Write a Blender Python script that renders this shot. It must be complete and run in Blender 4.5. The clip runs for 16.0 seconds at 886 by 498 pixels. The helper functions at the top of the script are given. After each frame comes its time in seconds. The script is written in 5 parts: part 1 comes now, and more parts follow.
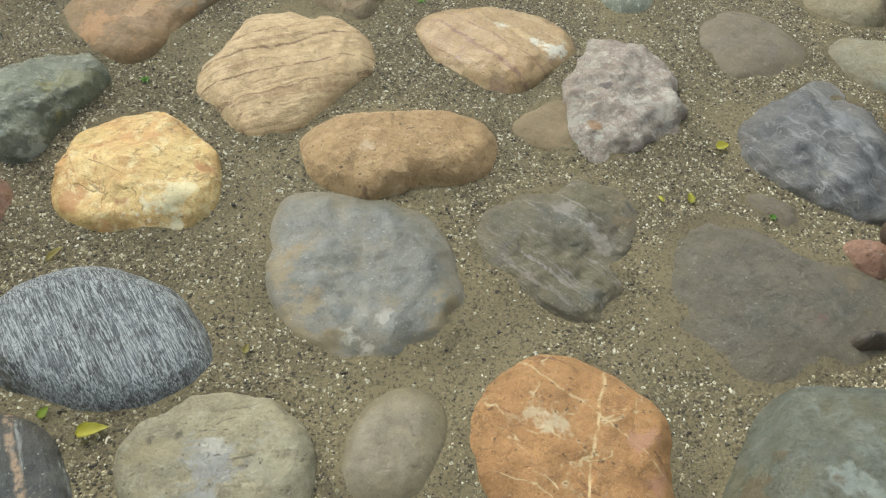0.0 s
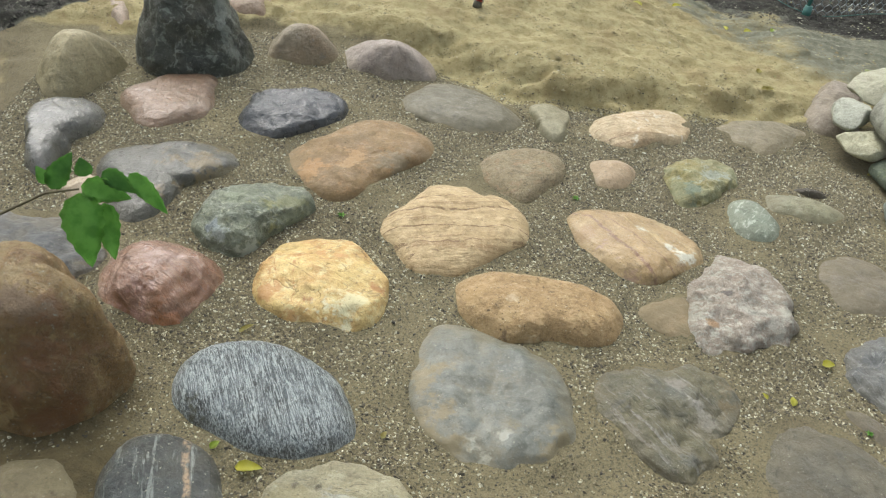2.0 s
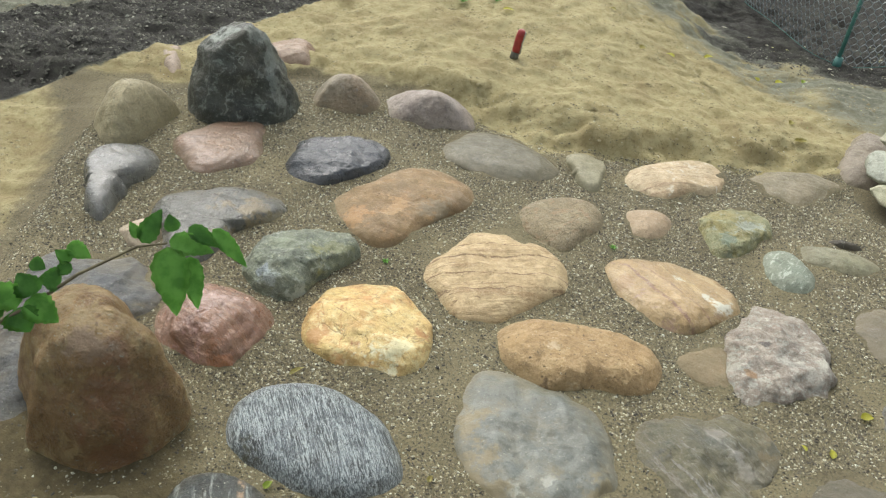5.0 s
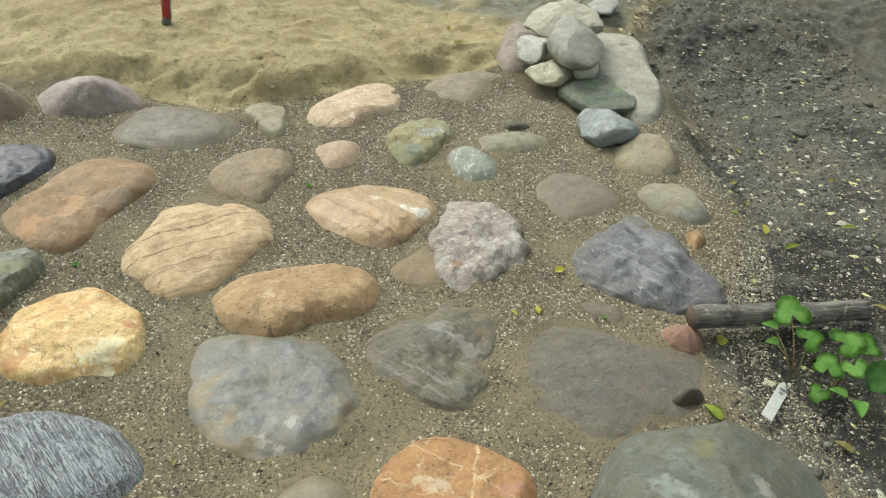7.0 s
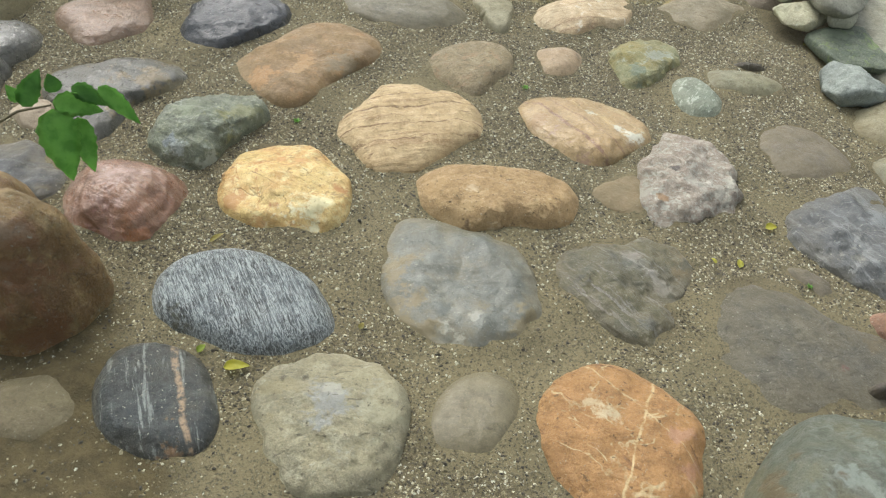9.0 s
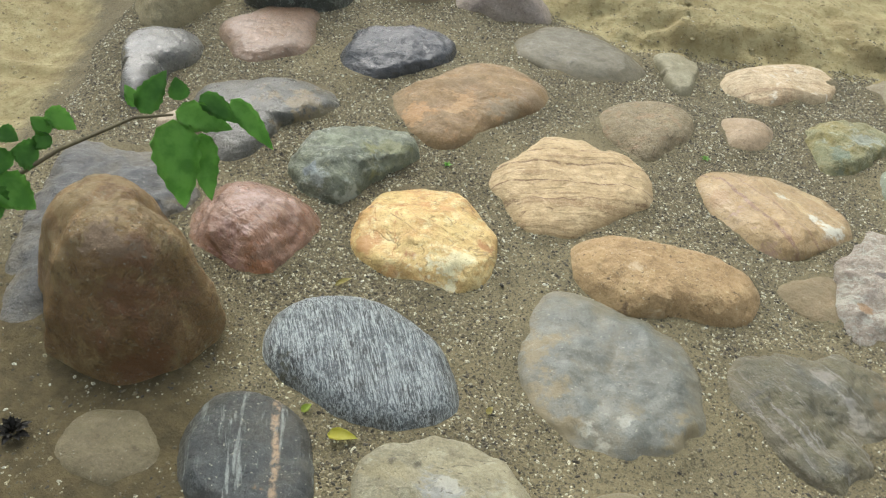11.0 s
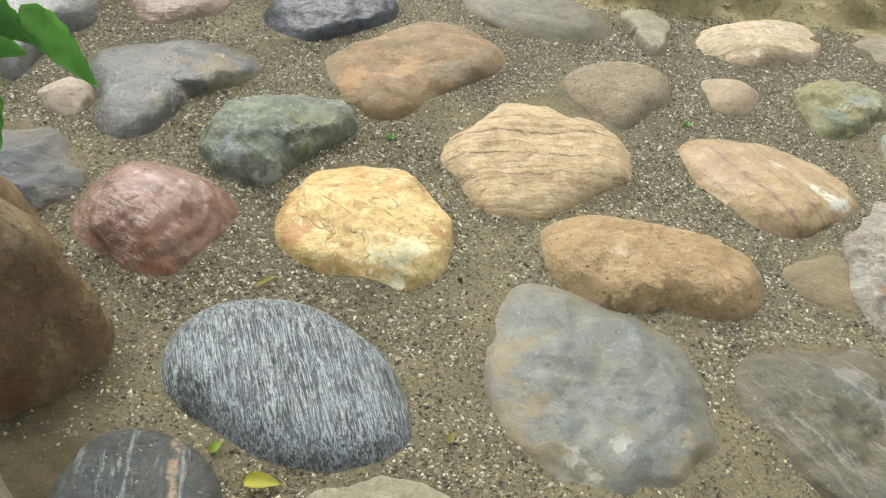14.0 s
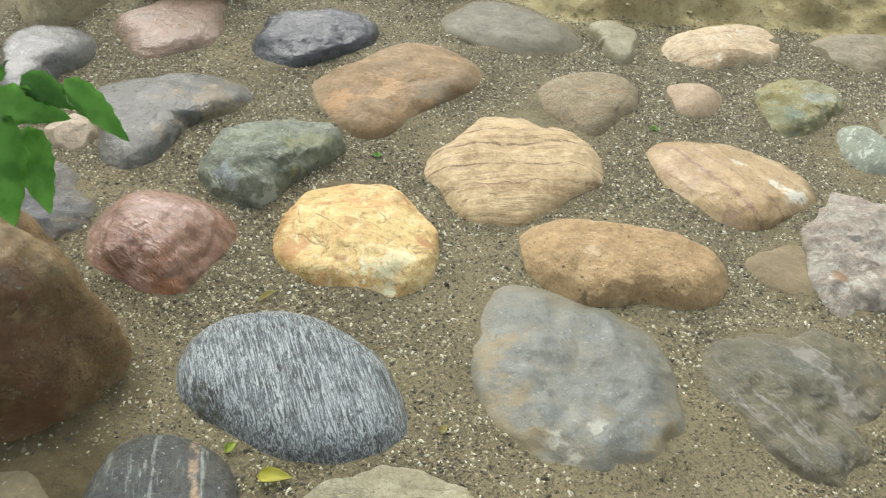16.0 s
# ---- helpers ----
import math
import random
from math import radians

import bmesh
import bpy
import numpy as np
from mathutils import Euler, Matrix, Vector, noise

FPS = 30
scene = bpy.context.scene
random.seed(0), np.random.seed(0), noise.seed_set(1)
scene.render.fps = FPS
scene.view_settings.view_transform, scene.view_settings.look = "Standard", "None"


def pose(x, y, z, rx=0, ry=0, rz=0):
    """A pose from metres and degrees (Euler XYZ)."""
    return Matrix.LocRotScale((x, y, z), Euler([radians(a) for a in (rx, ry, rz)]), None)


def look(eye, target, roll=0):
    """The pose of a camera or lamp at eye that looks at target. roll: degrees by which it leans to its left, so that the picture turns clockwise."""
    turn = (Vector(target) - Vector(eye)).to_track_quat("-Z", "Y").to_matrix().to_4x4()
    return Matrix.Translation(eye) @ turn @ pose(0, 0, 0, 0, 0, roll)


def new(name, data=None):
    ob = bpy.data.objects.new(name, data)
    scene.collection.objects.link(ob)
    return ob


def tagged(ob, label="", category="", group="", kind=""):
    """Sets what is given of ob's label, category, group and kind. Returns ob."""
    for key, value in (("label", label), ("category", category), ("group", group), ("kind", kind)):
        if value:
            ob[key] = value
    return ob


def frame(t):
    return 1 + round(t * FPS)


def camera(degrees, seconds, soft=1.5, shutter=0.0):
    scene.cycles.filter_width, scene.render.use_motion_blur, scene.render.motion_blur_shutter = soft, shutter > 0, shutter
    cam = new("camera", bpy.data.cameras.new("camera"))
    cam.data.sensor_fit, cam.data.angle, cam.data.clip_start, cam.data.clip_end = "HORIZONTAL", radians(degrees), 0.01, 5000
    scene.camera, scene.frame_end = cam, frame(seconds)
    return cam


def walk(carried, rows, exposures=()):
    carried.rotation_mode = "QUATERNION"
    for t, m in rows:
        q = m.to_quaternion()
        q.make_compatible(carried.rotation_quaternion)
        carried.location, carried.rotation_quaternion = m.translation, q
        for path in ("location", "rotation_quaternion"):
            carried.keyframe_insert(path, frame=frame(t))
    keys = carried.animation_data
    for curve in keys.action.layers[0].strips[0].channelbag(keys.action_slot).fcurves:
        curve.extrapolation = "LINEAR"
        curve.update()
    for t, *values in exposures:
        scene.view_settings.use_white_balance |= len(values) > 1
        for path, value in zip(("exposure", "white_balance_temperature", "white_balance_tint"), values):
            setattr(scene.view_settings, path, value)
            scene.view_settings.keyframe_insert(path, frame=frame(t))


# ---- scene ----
cam = camera(57.2, 16.0, soft=1.2)
PATH = [
    (0, (0.24, -0.959, 0.822), (0.438, 0.289, -0.729), 4.6),
    (0.5, (0.268, -1.099, 0.867), (0.401, 0.317, -0.539), 7.0),
    (1, (0.28, -1.175, 0.898), (0.239, 0.336, -0.411), 7.2),
    (1.5, (0.248, -1.164, 0.882), (0.143, 0.409, -0.348), 7.4),
    (2, (0.186, -1.165, 0.874), (0.097, 0.438, -0.319), 8.0),
    (2.5, (0.143, -1.184, 0.884), (0.124, 0.372, -0.372), 11.5),
    (3, (0.146, -1.192, 0.905), (0.04, 0.358, -0.354), 8.8),
    (3.2, (0.145, -1.199, 0.918), (-0.015, 0.351, -0.336), 8.8),
    (5.3, (0.155, -1.196, 0.906), (0.009, 0.46, -0.206), 6.9),
    (5.5, (0.175, -1.199, 0.911), (0.143, 0.465, -0.198), 6.3),
    (6, (0.21, -1.208, 0.91), (0.387, 0.45, -0.195), 4.7),
    (6.5, (0.234, -1.215, 0.908), (0.56, 0.411, -0.21), 2.9),
    (7, (0.248, -1.225, 0.899), (0.682, 0.341, -0.267), 2.8),
    (7.5, (0.237, -1.223, 0.884), (0.686, 0.252, -0.39), 4.0),
    (7.9, (0.222, -1.224, 0.884), (0.58, 0.24, -0.43), 5.0),
    (8, (0.223, -1.222, 0.886), (0.536, 0.241, -0.441), 4.5),
    (8.5, (0.2, -1.219, 0.892), (0.384, 0.244, -0.46), 5.9),
    (9, (0.173, -1.211, 0.887), (0.231, 0.254, -0.473), 6.9),
    (9.5, (0.147, -1.169, 0.875), (-0.008, 0.32, -0.451), 6.6),
    (9.7, (0.136, -1.154, 0.865), (-0.078, 0.327, -0.461), 7.3),
    (11.8, (0.126, -1.018, 0.757), (-0.138, 0.496, -0.522), 7.1),
    (12, (0.124, -0.999, 0.746), (-0.077, 0.528, -0.531), 8.1),
    (12.5, (0.119, -0.944, 0.688), (-0.06, 0.573, -0.603), 7.1),
    (13, (0.122, -0.919, 0.664), (-0.048, 0.588, -0.639), 6.6),
    (13.5, (0.115, -0.916, 0.662), (-0.033, 0.591, -0.644), 7.9),
    (14, (0.112, -0.918, 0.661), (-0.029, 0.586, -0.65), 8.2),
    (14.5, (0.105, -0.922, 0.665), (-0.033, 0.579, -0.649), 8.2),
    (15, (0.105, -0.932, 0.674), (-0.05, 0.567, -0.642), 8.2),
    (15.5, (0.106, -0.937, 0.678), (-0.049, 0.564, -0.635), 7.8),
    (16, (0.128, -0.976, 0.717), (-0.003, 0.54, -0.581), 5.6),
]
# the clip's camera opens up a little as it comes closer
EXPOSURE = ((0, 0.50), (0.5, 0.53), (2.5, 0.62), (6, 0.65), (9, 0.60), (9.7, 0.62), (11.8, 0.71), (13, 0.80), (16, 0.80))
walk(cam, [(t, look(eye, target, roll)) for t, eye, target, roll in PATH], EXPOSURE)

# ---- world and light: an overcast sky, bright and soft ----
world = bpy.data.worlds.new("overcast_sky")
scene.world = world
world.use_nodes = True
wn = world.node_tree.nodes
sky = wn.new("ShaderNodeTexSky")
sky.sky_type, sky.sun_disc = "NISHITA", False
sky.sun_elevation, sky.sun_rotation = radians(52), radians(-30)
sky.air_density, sky.dust_density, sky.ozone_density = 1.0, 6.0, 0.6
veil = wn.new("ShaderNodeHueSaturation")
veil.inputs["Saturation"].default_value = 0.3
world.node_tree.links.new(sky.outputs[0], veil.inputs["Color"])
world.node_tree.links.new(veil.outputs[0], wn["Background"].inputs[0])
wn["Background"].inputs[1].default_value = 0.15
lamp = bpy.data.lights.new("sun", "SUN")
lamp.energy, lamp.angle, lamp.color = 0.6, radians(30), (1.0, 0.97, 0.88)
sun = new("sun", lamp)
sun.matrix_world = look((-1.75, 3.03, 4.48), (0.0, 0.0, 0.0))


# ---- materials ----
def tone(r, g, b, k=0.80):
    """A linear base colour from an eight-bit one."""
    r, g, b = (k * (v / 255 / 12.92 if v < 11 else ((v / 255 + 0.055) / 1.055) ** 2.4) for v in (r, g, b))
    grey = 0.3 * r + 0.6 * g + 0.1 * b
    # the last terms lift dark colours: veiling glare put into the base colour
    return (0.915 * (0.86 * r + 0.14 * grey) + 0.008, 0.86 * g + 0.14 * grey + 0.008, 0.93 * (0.86 * b + 0.14 * grey) + 0.006, 1.0)


class Shade:
    """A small builder for a node material."""

    def __init__(self, name):
        self.mat = bpy.data.materials.new(name)
        self.mat.use_nodes = True
        self.tree = self.mat.node_tree
        self.bsdf = self.tree.nodes["Principled BSDF"]

    def add(self, kind, sets=None, **links):
        node = self.tree.nodes.new(kind)
        for key, value in (sets or {}).items():
            node.inputs[key].default_value = value
        for key, value in links.items():
            self.tree.links.new(value, node.inputs[key])
        return node

    def coords(self, scale=(1, 1, 1), turn=(0, 0, 0), shift=(0, 0, 0), kind="Object"):
        tex = self.add("ShaderNodeTexCoord")
        turned = self.add("ShaderNodeMapping", {"Rotation": [radians(-a) for a in turn]}, Vector=tex.outputs[kind])
        return self.add("ShaderNodeMapping", {"Scale": scale, "Location": shift}, Vector=turned.outputs[0]).outputs[0]

    def noise(self, vector, scale, detail=4.0, rough=0.55, warp=0.0):
        return self.add("ShaderNodeTexNoise", {"Scale": scale, "Detail": detail, "Roughness": rough, "Distortion": warp}, Vector=vector).outputs[0]

    def ramp(self, value, low, high):
        node = self.add("ShaderNodeMapRange", {"From Min": low, "From Max": high}, Value=value)
        node.interpolation_type = "SMOOTHSTEP"
        return node.outputs[0]

    def calc(self, how, a, b):
        node = self.tree.nodes.new("ShaderNodeMath")
        node.operation = how
        for socket, value in zip(node.inputs, (a, b)):
            if isinstance(value, (int, float)):
                socket.default_value = value
            else:
                self.tree.links.new(value, socket)
        return node.outputs[0]

    def mix(self, factor, a, b):
        node = self.tree.nodes.new("ShaderNodeMix")
        node.data_type = "RGBA"
        for socket, value in zip((node.inputs[0], node.inputs[6], node.inputs[7]), (factor, a, b)):
            if isinstance(value, (int, float, tuple)):
                socket.default_value = value
            else:
                self.tree.links.new(value, socket)
        return node.outputs[2]

    def finish(self, colour, rough, heights=(), spec=0.5):
        """heights: pairs of a height and its relief in metres."""
        def plug(value, name):
            if isinstance(value, (int, float, tuple)):
                self.bsdf.inputs[name].default_value = value
            else:
                self.tree.links.new(value, self.bsdf.inputs[name])
        plug(colour, "Base Color")
        plug(rough, "Roughness")
        self.bsdf.inputs["Specular IOR Level"].default_value = spec
        first = last = None
        for height, relief in heights:
            bump = self.add("ShaderNodeBump", {"Strength": 1.0, "Distance": relief}, Height=height)
            if last:
                self.tree.links.new(last, bump.inputs["Normal"])
            last = bump.outputs[0]
            first = first or last
        if last:
            self.tree.links.new(last, self.bsdf.inputs["Normal"])
            self.tree.links.new(first, self.bsdf.inputs["Coat Normal"])
        return self.mat


SILT = tone(136, 119, 86)


def rock(c1, c2, c3=None, big=9.0, streak=0.0, turn=0.0, warp=0.3, part=0.5, soft=0.09, stretch=0.14, vein=None, vein_size=5.0, vein_width=0.02,
         lines=None, specks=0.5, white=(206, 200, 184), rough=0.45, relief=0.006, silt=0.5, silt_high=0.02, film=0.08, wet=0.0, cracks=0.15, pits=0.5, seams=(), patches=()):
    """Natural stone: two broad tones, streaks or blotches of a third, veins, hair cracks, pale specks, a film of silt, more of it low on the flanks."""
    s = Shade("stone")
    shift = (random.uniform(-9, 9), random.uniform(-9, 9), random.uniform(-9, 9))
    v = s.coords(shift=shift)
    c1, c2 = tone(*c1), tone(*c2)
    broad = s.noise(v, big, 6, 0.65, warp)
    mid = s.noise(v, 38, 8, 0.7, 0.3)
    fine = s.noise(v, 150, 6, 0.7)
    colour = s.mix(s.ramp(broad, 0.36, 0.62), c1, c2)
    relief_from = mid
    if c3:
        if streak:
            sv = s.coords(scale=(streak * stretch, streak, streak * 0.5), turn=(0, 0, turn), shift=shift)
            third = s.noise(sv, 1.0, 7, 0.68, warp)
            relief_from = third
        else:
            third = s.noise(v, big * 2.6, 8, 0.72, warp)
        colour = s.mix(s.calc("MULTIPLY", s.ramp(third, part, part + soft), 0.85), colour, tone(*c3))
    dim = tuple(0.55 * (x + y) / 2 for x, y in zip(c1[:3], c2[:3])) + (1,)
    lit = tuple(min(1, 1.32 * max(x, y) + 0.02) for x, y in zip(c1[:3], c2[:3])) + (1,)
    colour = s.mix(s.calc("MULTIPLY", s.ramp(mid, 0.52, 0.63), 0.5), colour, dim)
    colour = s.mix(s.calc("MULTIPLY", s.ramp(mid, 0.47, 0.37), 0.36), colour, lit)
    colour = s.mix(s.calc("MULTIPLY", s.ramp(fine, 0.54, 0.64), 0.5), colour, dim)
    grains = s.noise(v, 430, 2, 0.6)
    colour = s.mix(s.calc("MULTIPLY", s.ramp(grains, 0.56, 0.68), 0.4), colour, dim)
    colour = s.mix(s.calc("MULTIPLY", s.ramp(grains, 0.43, 0.33), 0.35), colour, lit)
    colour = s.mix(s.calc("MULTIPLY", s.ramp(fine, 0.44, 0.35), 0.45), colour, lit)
    if lines:
        lv = s.coords(scale=(16, 100, 60), turn=(0, 0, lines[0]), shift=shift)
        thin = s.calc("MULTIPLY", s.ramp(s.noise(lv, 1.0, 4, 0.6, 0.8), 0.61, 0.68), s.ramp(s.noise(v, 22, 2), 0.4, 0.55))
        colour = s.mix(s.calc("MULTIPLY", thin, 0.75), colour, tone(*lines[1]))
    crack_height = None
    if cracks:
        ridge = s.calc("ABSOLUTE", s.calc("SUBTRACT", s.noise(v, 19, 3, 0.5, 0.6), 0.5), 0)
        thin = s.calc("MULTIPLY", s.calc("SUBTRACT", 1.0, s.ramp(ridge, 0.003, 0.014)), s.ramp(s.noise(v, 26, 2), 0.47, 0.56))
        crack_height = s.calc("SUBTRACT", 1.0, thin)
        colour = s.mix(s.calc("MULTIPLY", thin, cracks), colour, tuple(0.6 * q for q in dim[:3]) + (1,))
    if vein:
        ridge = s.calc("ABSOLUTE", s.calc("SUBTRACT", s.noise(v, vein_size, 4, 0.55, 0.6), 0.5), 0)
        thick = s.calc("SUBTRACT", 1.0, s.ramp(ridge, vein_width * 0.3, vein_width))
        thick = s.calc("MULTIPLY", thick, s.ramp(s.noise(v, 30, 5, 0.7), 0.44, 0.6))
        colour = s.mix(s.calc("MULTIPLY", thick, 0.75), colour, tone(*vein))
    for angle, off, width, shade in seams:
        line = s.add("ShaderNodeSeparateXYZ", Vector=s.coords(turn=(0, 0, angle))).outputs[1]
        sway = s.calc("MULTIPLY", s.calc("SUBTRACT", s.noise(v, 16, 5, 0.6), 0.5), 0.025)
        gap = s.calc("ABSOLUTE", s.calc("SUBTRACT", s.calc("ADD", line, sway), off), 0)
        thick = s.calc("SUBTRACT", 1.0, s.ramp(gap, width * 0.25, width))
        colour = s.mix(s.calc("MULTIPLY", thick, s.ramp(s.noise(v, 70, 5, 0.7), 0.36, 0.56)), colour, tone(*shade))
    for px, py, size, shade in patches:
        spread = s.add("ShaderNodeVectorMath", Vector=s.coords(scale=(1, 1, 0), shift=(-px, -py, 0)))
        spread.operation = "LENGTH"
        far = s.calc("ADD", spread.outputs["Value"], s.calc("MULTIPLY", s.calc("ADD", s.calc("MULTIPLY", s.calc("SUBTRACT", s.noise(v, 24, 3, 0.6), 0.5), 2.0), s.calc("SUBTRACT", s.noise(v, 110, 6, 0.75), 0.5)), size * 3.2))
        colour = s.mix(s.calc("MULTIPLY", s.calc("SUBTRACT", 1.0, s.ramp(far, size * 0.2, size * 1.05)), 0.85), colour, tone(*shade))
    if specks:
        spot = s.ramp(s.noise(v, 190, 3, 0.7), 0.63, 0.70)
        colour = s.mix(s.calc("MULTIPLY", spot, specks), colour, tone(*white))
    if pits:
        hole = s.ramp(s.noise(v, 120, 2, 0.5), 0.66, 0.72)
        colour = s.mix(s.calc("MULTIPLY", hole, pits), colour, tuple(0.5 * q for q in dim[:3]) + (1,))
    dusty = s.calc("MULTIPLY", s.ramp(s.noise(v, 15, 7, 0.7), 0.4, 0.62), film * 2)
    if silt:
        z = s.add("ShaderNodeSeparateXYZ", Vector=s.add("ShaderNodeTexCoord").outputs["Object"]).outputs[2]
        low = s.calc("ADD", z, s.calc("MULTIPLY", s.calc("SUBTRACT", s.noise(v, 24, 7, 0.7), 0.5), 0.08))
        low = s.calc("SUBTRACT", 1.0, s.ramp(low, 0.0, silt_high + 0.012))
        dusty = s.calc("MAXIMUM", dusty, s.calc("MULTIPLY", low, silt))
    colour = s.mix(dusty, colour, SILT)
    gloss = s.calc("ADD", s.calc("MULTIPLY", s.ramp(mid, 0.3, 0.7), 0.25), rough - 0.1)
    if wet:
        s.bsdf.inputs["Coat Weight"].default_value = wet
        rough = rough + 0.1
        s.bsdf.inputs["Coat Roughness"].default_value = 0.12
    heights = [(relief_from, relief * (0.8 if wet else 0.7)), (mid, relief * 0.3), (fine, relief * 0.28)]
    if crack_height:
        heights.append((crack_height, 0.0015 * cracks))
    return s.finish(colour, gloss, heights)


def ground_shade():
    """Soil in four sorts, by the ground's own zones: gritty silt, yellow sand, dark earth, pale dust."""
    s = Shade("earth")
    v = s.coords()
    zone = s.add("ShaderNodeVertexColor")
    zone.layer_name = "soil"
    sep = s.add("ShaderNodeSeparateColor", Color=zone.outputs[0])
    wide, mid = s.noise(v, 5, 5, 0.6), s.noise(v, 38, 6, 0.7)
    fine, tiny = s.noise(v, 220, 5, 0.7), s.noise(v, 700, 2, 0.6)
    bed = s.mix(s.ramp(wide, 0.38, 0.62), tone(136, 122, 92), tone(150, 134, 100))
    share = s.add("ShaderNodeAttribute")
    share.attribute_name = "grit_share"
    # darker where grit is dense: shade between grains put into the colour
    bed = s.mix(s.ramp(s.calc("ADD", share.outputs["Fac"], s.calc("MULTIPLY", mid, 0.4)), 0.5, 1.1), bed, tone(128, 113, 84))
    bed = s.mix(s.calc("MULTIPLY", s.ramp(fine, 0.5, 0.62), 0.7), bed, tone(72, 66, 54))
    bed = s.mix(s.calc("MULTIPLY", s.ramp(tiny, 0.62, 0.7), 0.7), bed, tone(196, 186, 160))
    sand = s.mix(s.ramp(mid, 0.36, 0.64), tone(172, 152, 102), tone(194, 176, 128))
    sand = s.mix(s.calc("MULTIPLY", s.ramp(wide, 0.5, 0.68), 0.6), sand, tone(152, 128, 82))
    sand = s.mix(s.calc("MULTIPLY", s.ramp(s.noise(v, 85, 6, 0.75), 0.53, 0.64), 0.55), sand, tone(124, 100, 60))
    sand = s.mix(s.calc("MULTIPLY", s.ramp(fine, 0.58, 0.72), 0.5), sand, tone(118, 100, 66))
    dark = s.mix(s.ramp(mid, 0.38, 0.66), tone(80, 78, 70), tone(118, 116, 105))
    black = s.mix(s.ramp(mid, 0.4, 0.66), tone(34, 32, 29), tone(62, 59, 53))
    dark = s.mix(s.ramp(s.calc("ADD", sep.outputs[1], s.calc("MULTIPLY", s.calc("SUBTRACT", wide, 0.5), 0.9)), 0.72, 0.98), dark, black)
    dark = s.mix(s.calc("MULTIPLY", s.ramp(fine, 0.64, 0.74), 0.4), dark, tone(132, 126, 112))
    pale = s.mix(s.ramp(mid, 0.4, 0.65), tone(114, 112, 97), tone(142, 139, 121))
    mud = s.mix(s.ramp(mid, 0.36, 0.64), tone(90, 77, 48), tone(116, 99, 64))
    bed = s.mix(s.ramp(s.calc("ADD", zone.outputs["Alpha"], s.calc("MULTIPLY", mid, 0.5)), 0.5, 1.05), bed, mud)
    colour = s.mix(s.ramp(s.calc("ADD", sep.outputs[0], s.calc("MULTIPLY", mid, 0.5)), 0.55, 0.95), bed, sand)
    colour = s.mix(s.ramp(s.calc("ADD", sep.outputs[1], s.calc("MULTIPLY", mid, 0.5)), 0.5, 1.0), colour, dark)
    colour = s.mix(s.ramp(s.calc("ADD", sep.outputs[2], s.calc("MULTIPLY", mid, 0.5)), 0.55, 0.95), colour, pale)
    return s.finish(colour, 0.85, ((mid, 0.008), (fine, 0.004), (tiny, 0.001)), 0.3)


def plain(name, c1, c2, size=60.0, rough=0.5, relief=0.0008, metal=0.0, see=0.0):
    s = Shade(name)
    n = s.noise(s.coords(), size, 5, 0.6)
    s.bsdf.inputs["Metallic"].default_value = metal
    s.bsdf.inputs["Subsurface Weight"].default_value = see
    return s.finish(s.mix(s.ramp(n, 0.35, 0.65), tone(*c1), tone(*c2)), rough, ((n, relief),))


def leaf_shade(name, c1, c2, gloss=0.4):
    """A thin leaf: light comes through it a little."""
    s = Shade(name)
    v = s.coords()
    n = s.noise(v, 90, 4)
    colour = s.mix(s.ramp(n, 0.35, 0.65), tone(*c1), tone(*c2))
    mat = s.finish(colour, gloss, ((n, 0.0004),))
    thin = s.add("ShaderNodeBsdfTranslucent", Color=colour)
    both = s.tree.nodes.new("ShaderNodeMixShader")
    both.inputs[0].default_value = 0.45
    s.tree.links.new(s.bsdf.outputs[0], both.inputs[1])
    s.tree.links.new(thin.outputs[0], both.inputs[2])
    s.tree.links.new(both.outputs[0], s.tree.nodes["Material Output"].inputs[0])
    return mat


# ---- helpers for meshes ----
def part(name, bm, material, parent=None, label="", smooth=True):
    """Links a bmesh as one mesh object, under a thing if one is given."""
    mesh = bpy.data.meshes.new(name)
    bm.to_mesh(mesh)
    bm.free()
    for m in material if isinstance(material, (list, tuple)) else [material]:
        mesh.materials.append(m)
    if smooth:
        mesh.polygons.foreach_set("use_smooth", [True] * len(mesh.polygons))
    ob = new(name, mesh)
    ob.parent = parent
    if label:
        ob["label"] = label
    return ob


def tube(bm, line, radii, sides=8):
    """A capped tube along a line of points."""
    line = [Vector(p) for p in line]
    rings = []
    for n, p in enumerate(line):
        ahead = (line[min(n + 1, len(line) - 1)] - line[max(n - 1, 0)]).normalized()
        side = ahead.cross(Vector((0, 0, 1)) if abs(ahead.z) < 0.9 else Vector((1, 0, 0))).normalized()
        up = side.cross(ahead)
        r = radii[n] if isinstance(radii, (list, tuple)) else radii
        rings.append([bm.verts.new(p + r * (math.cos(a) * side + math.sin(a) * up)) for a in np.linspace(0, 2 * math.pi, sides, endpoint=False)])
    for a, b in zip(rings, rings[1:]):
        for k in range(sides):
            bm.faces.new((a[k], a[(k + 1) % sides], b[(k + 1) % sides], b[k]))
    bm.faces.new(rings[0][::-1])
    bm.faces.new(rings[-1])
    return rings


def step(value, low, high):
    u = min(max((value - low) / (high - low), 0.0), 1.0)
    return u * u * (3 - 2 * u)


def rim(points, at):
    """A broken line's value at a place."""
    if at <= points[0][0]:
        return points[0][1]
    for (a, b), (c, d) in zip(points, points[1:]):
        if at <= c:
            return b + (d - b) * (at - a) / (c - a)
    return points[-1][1]


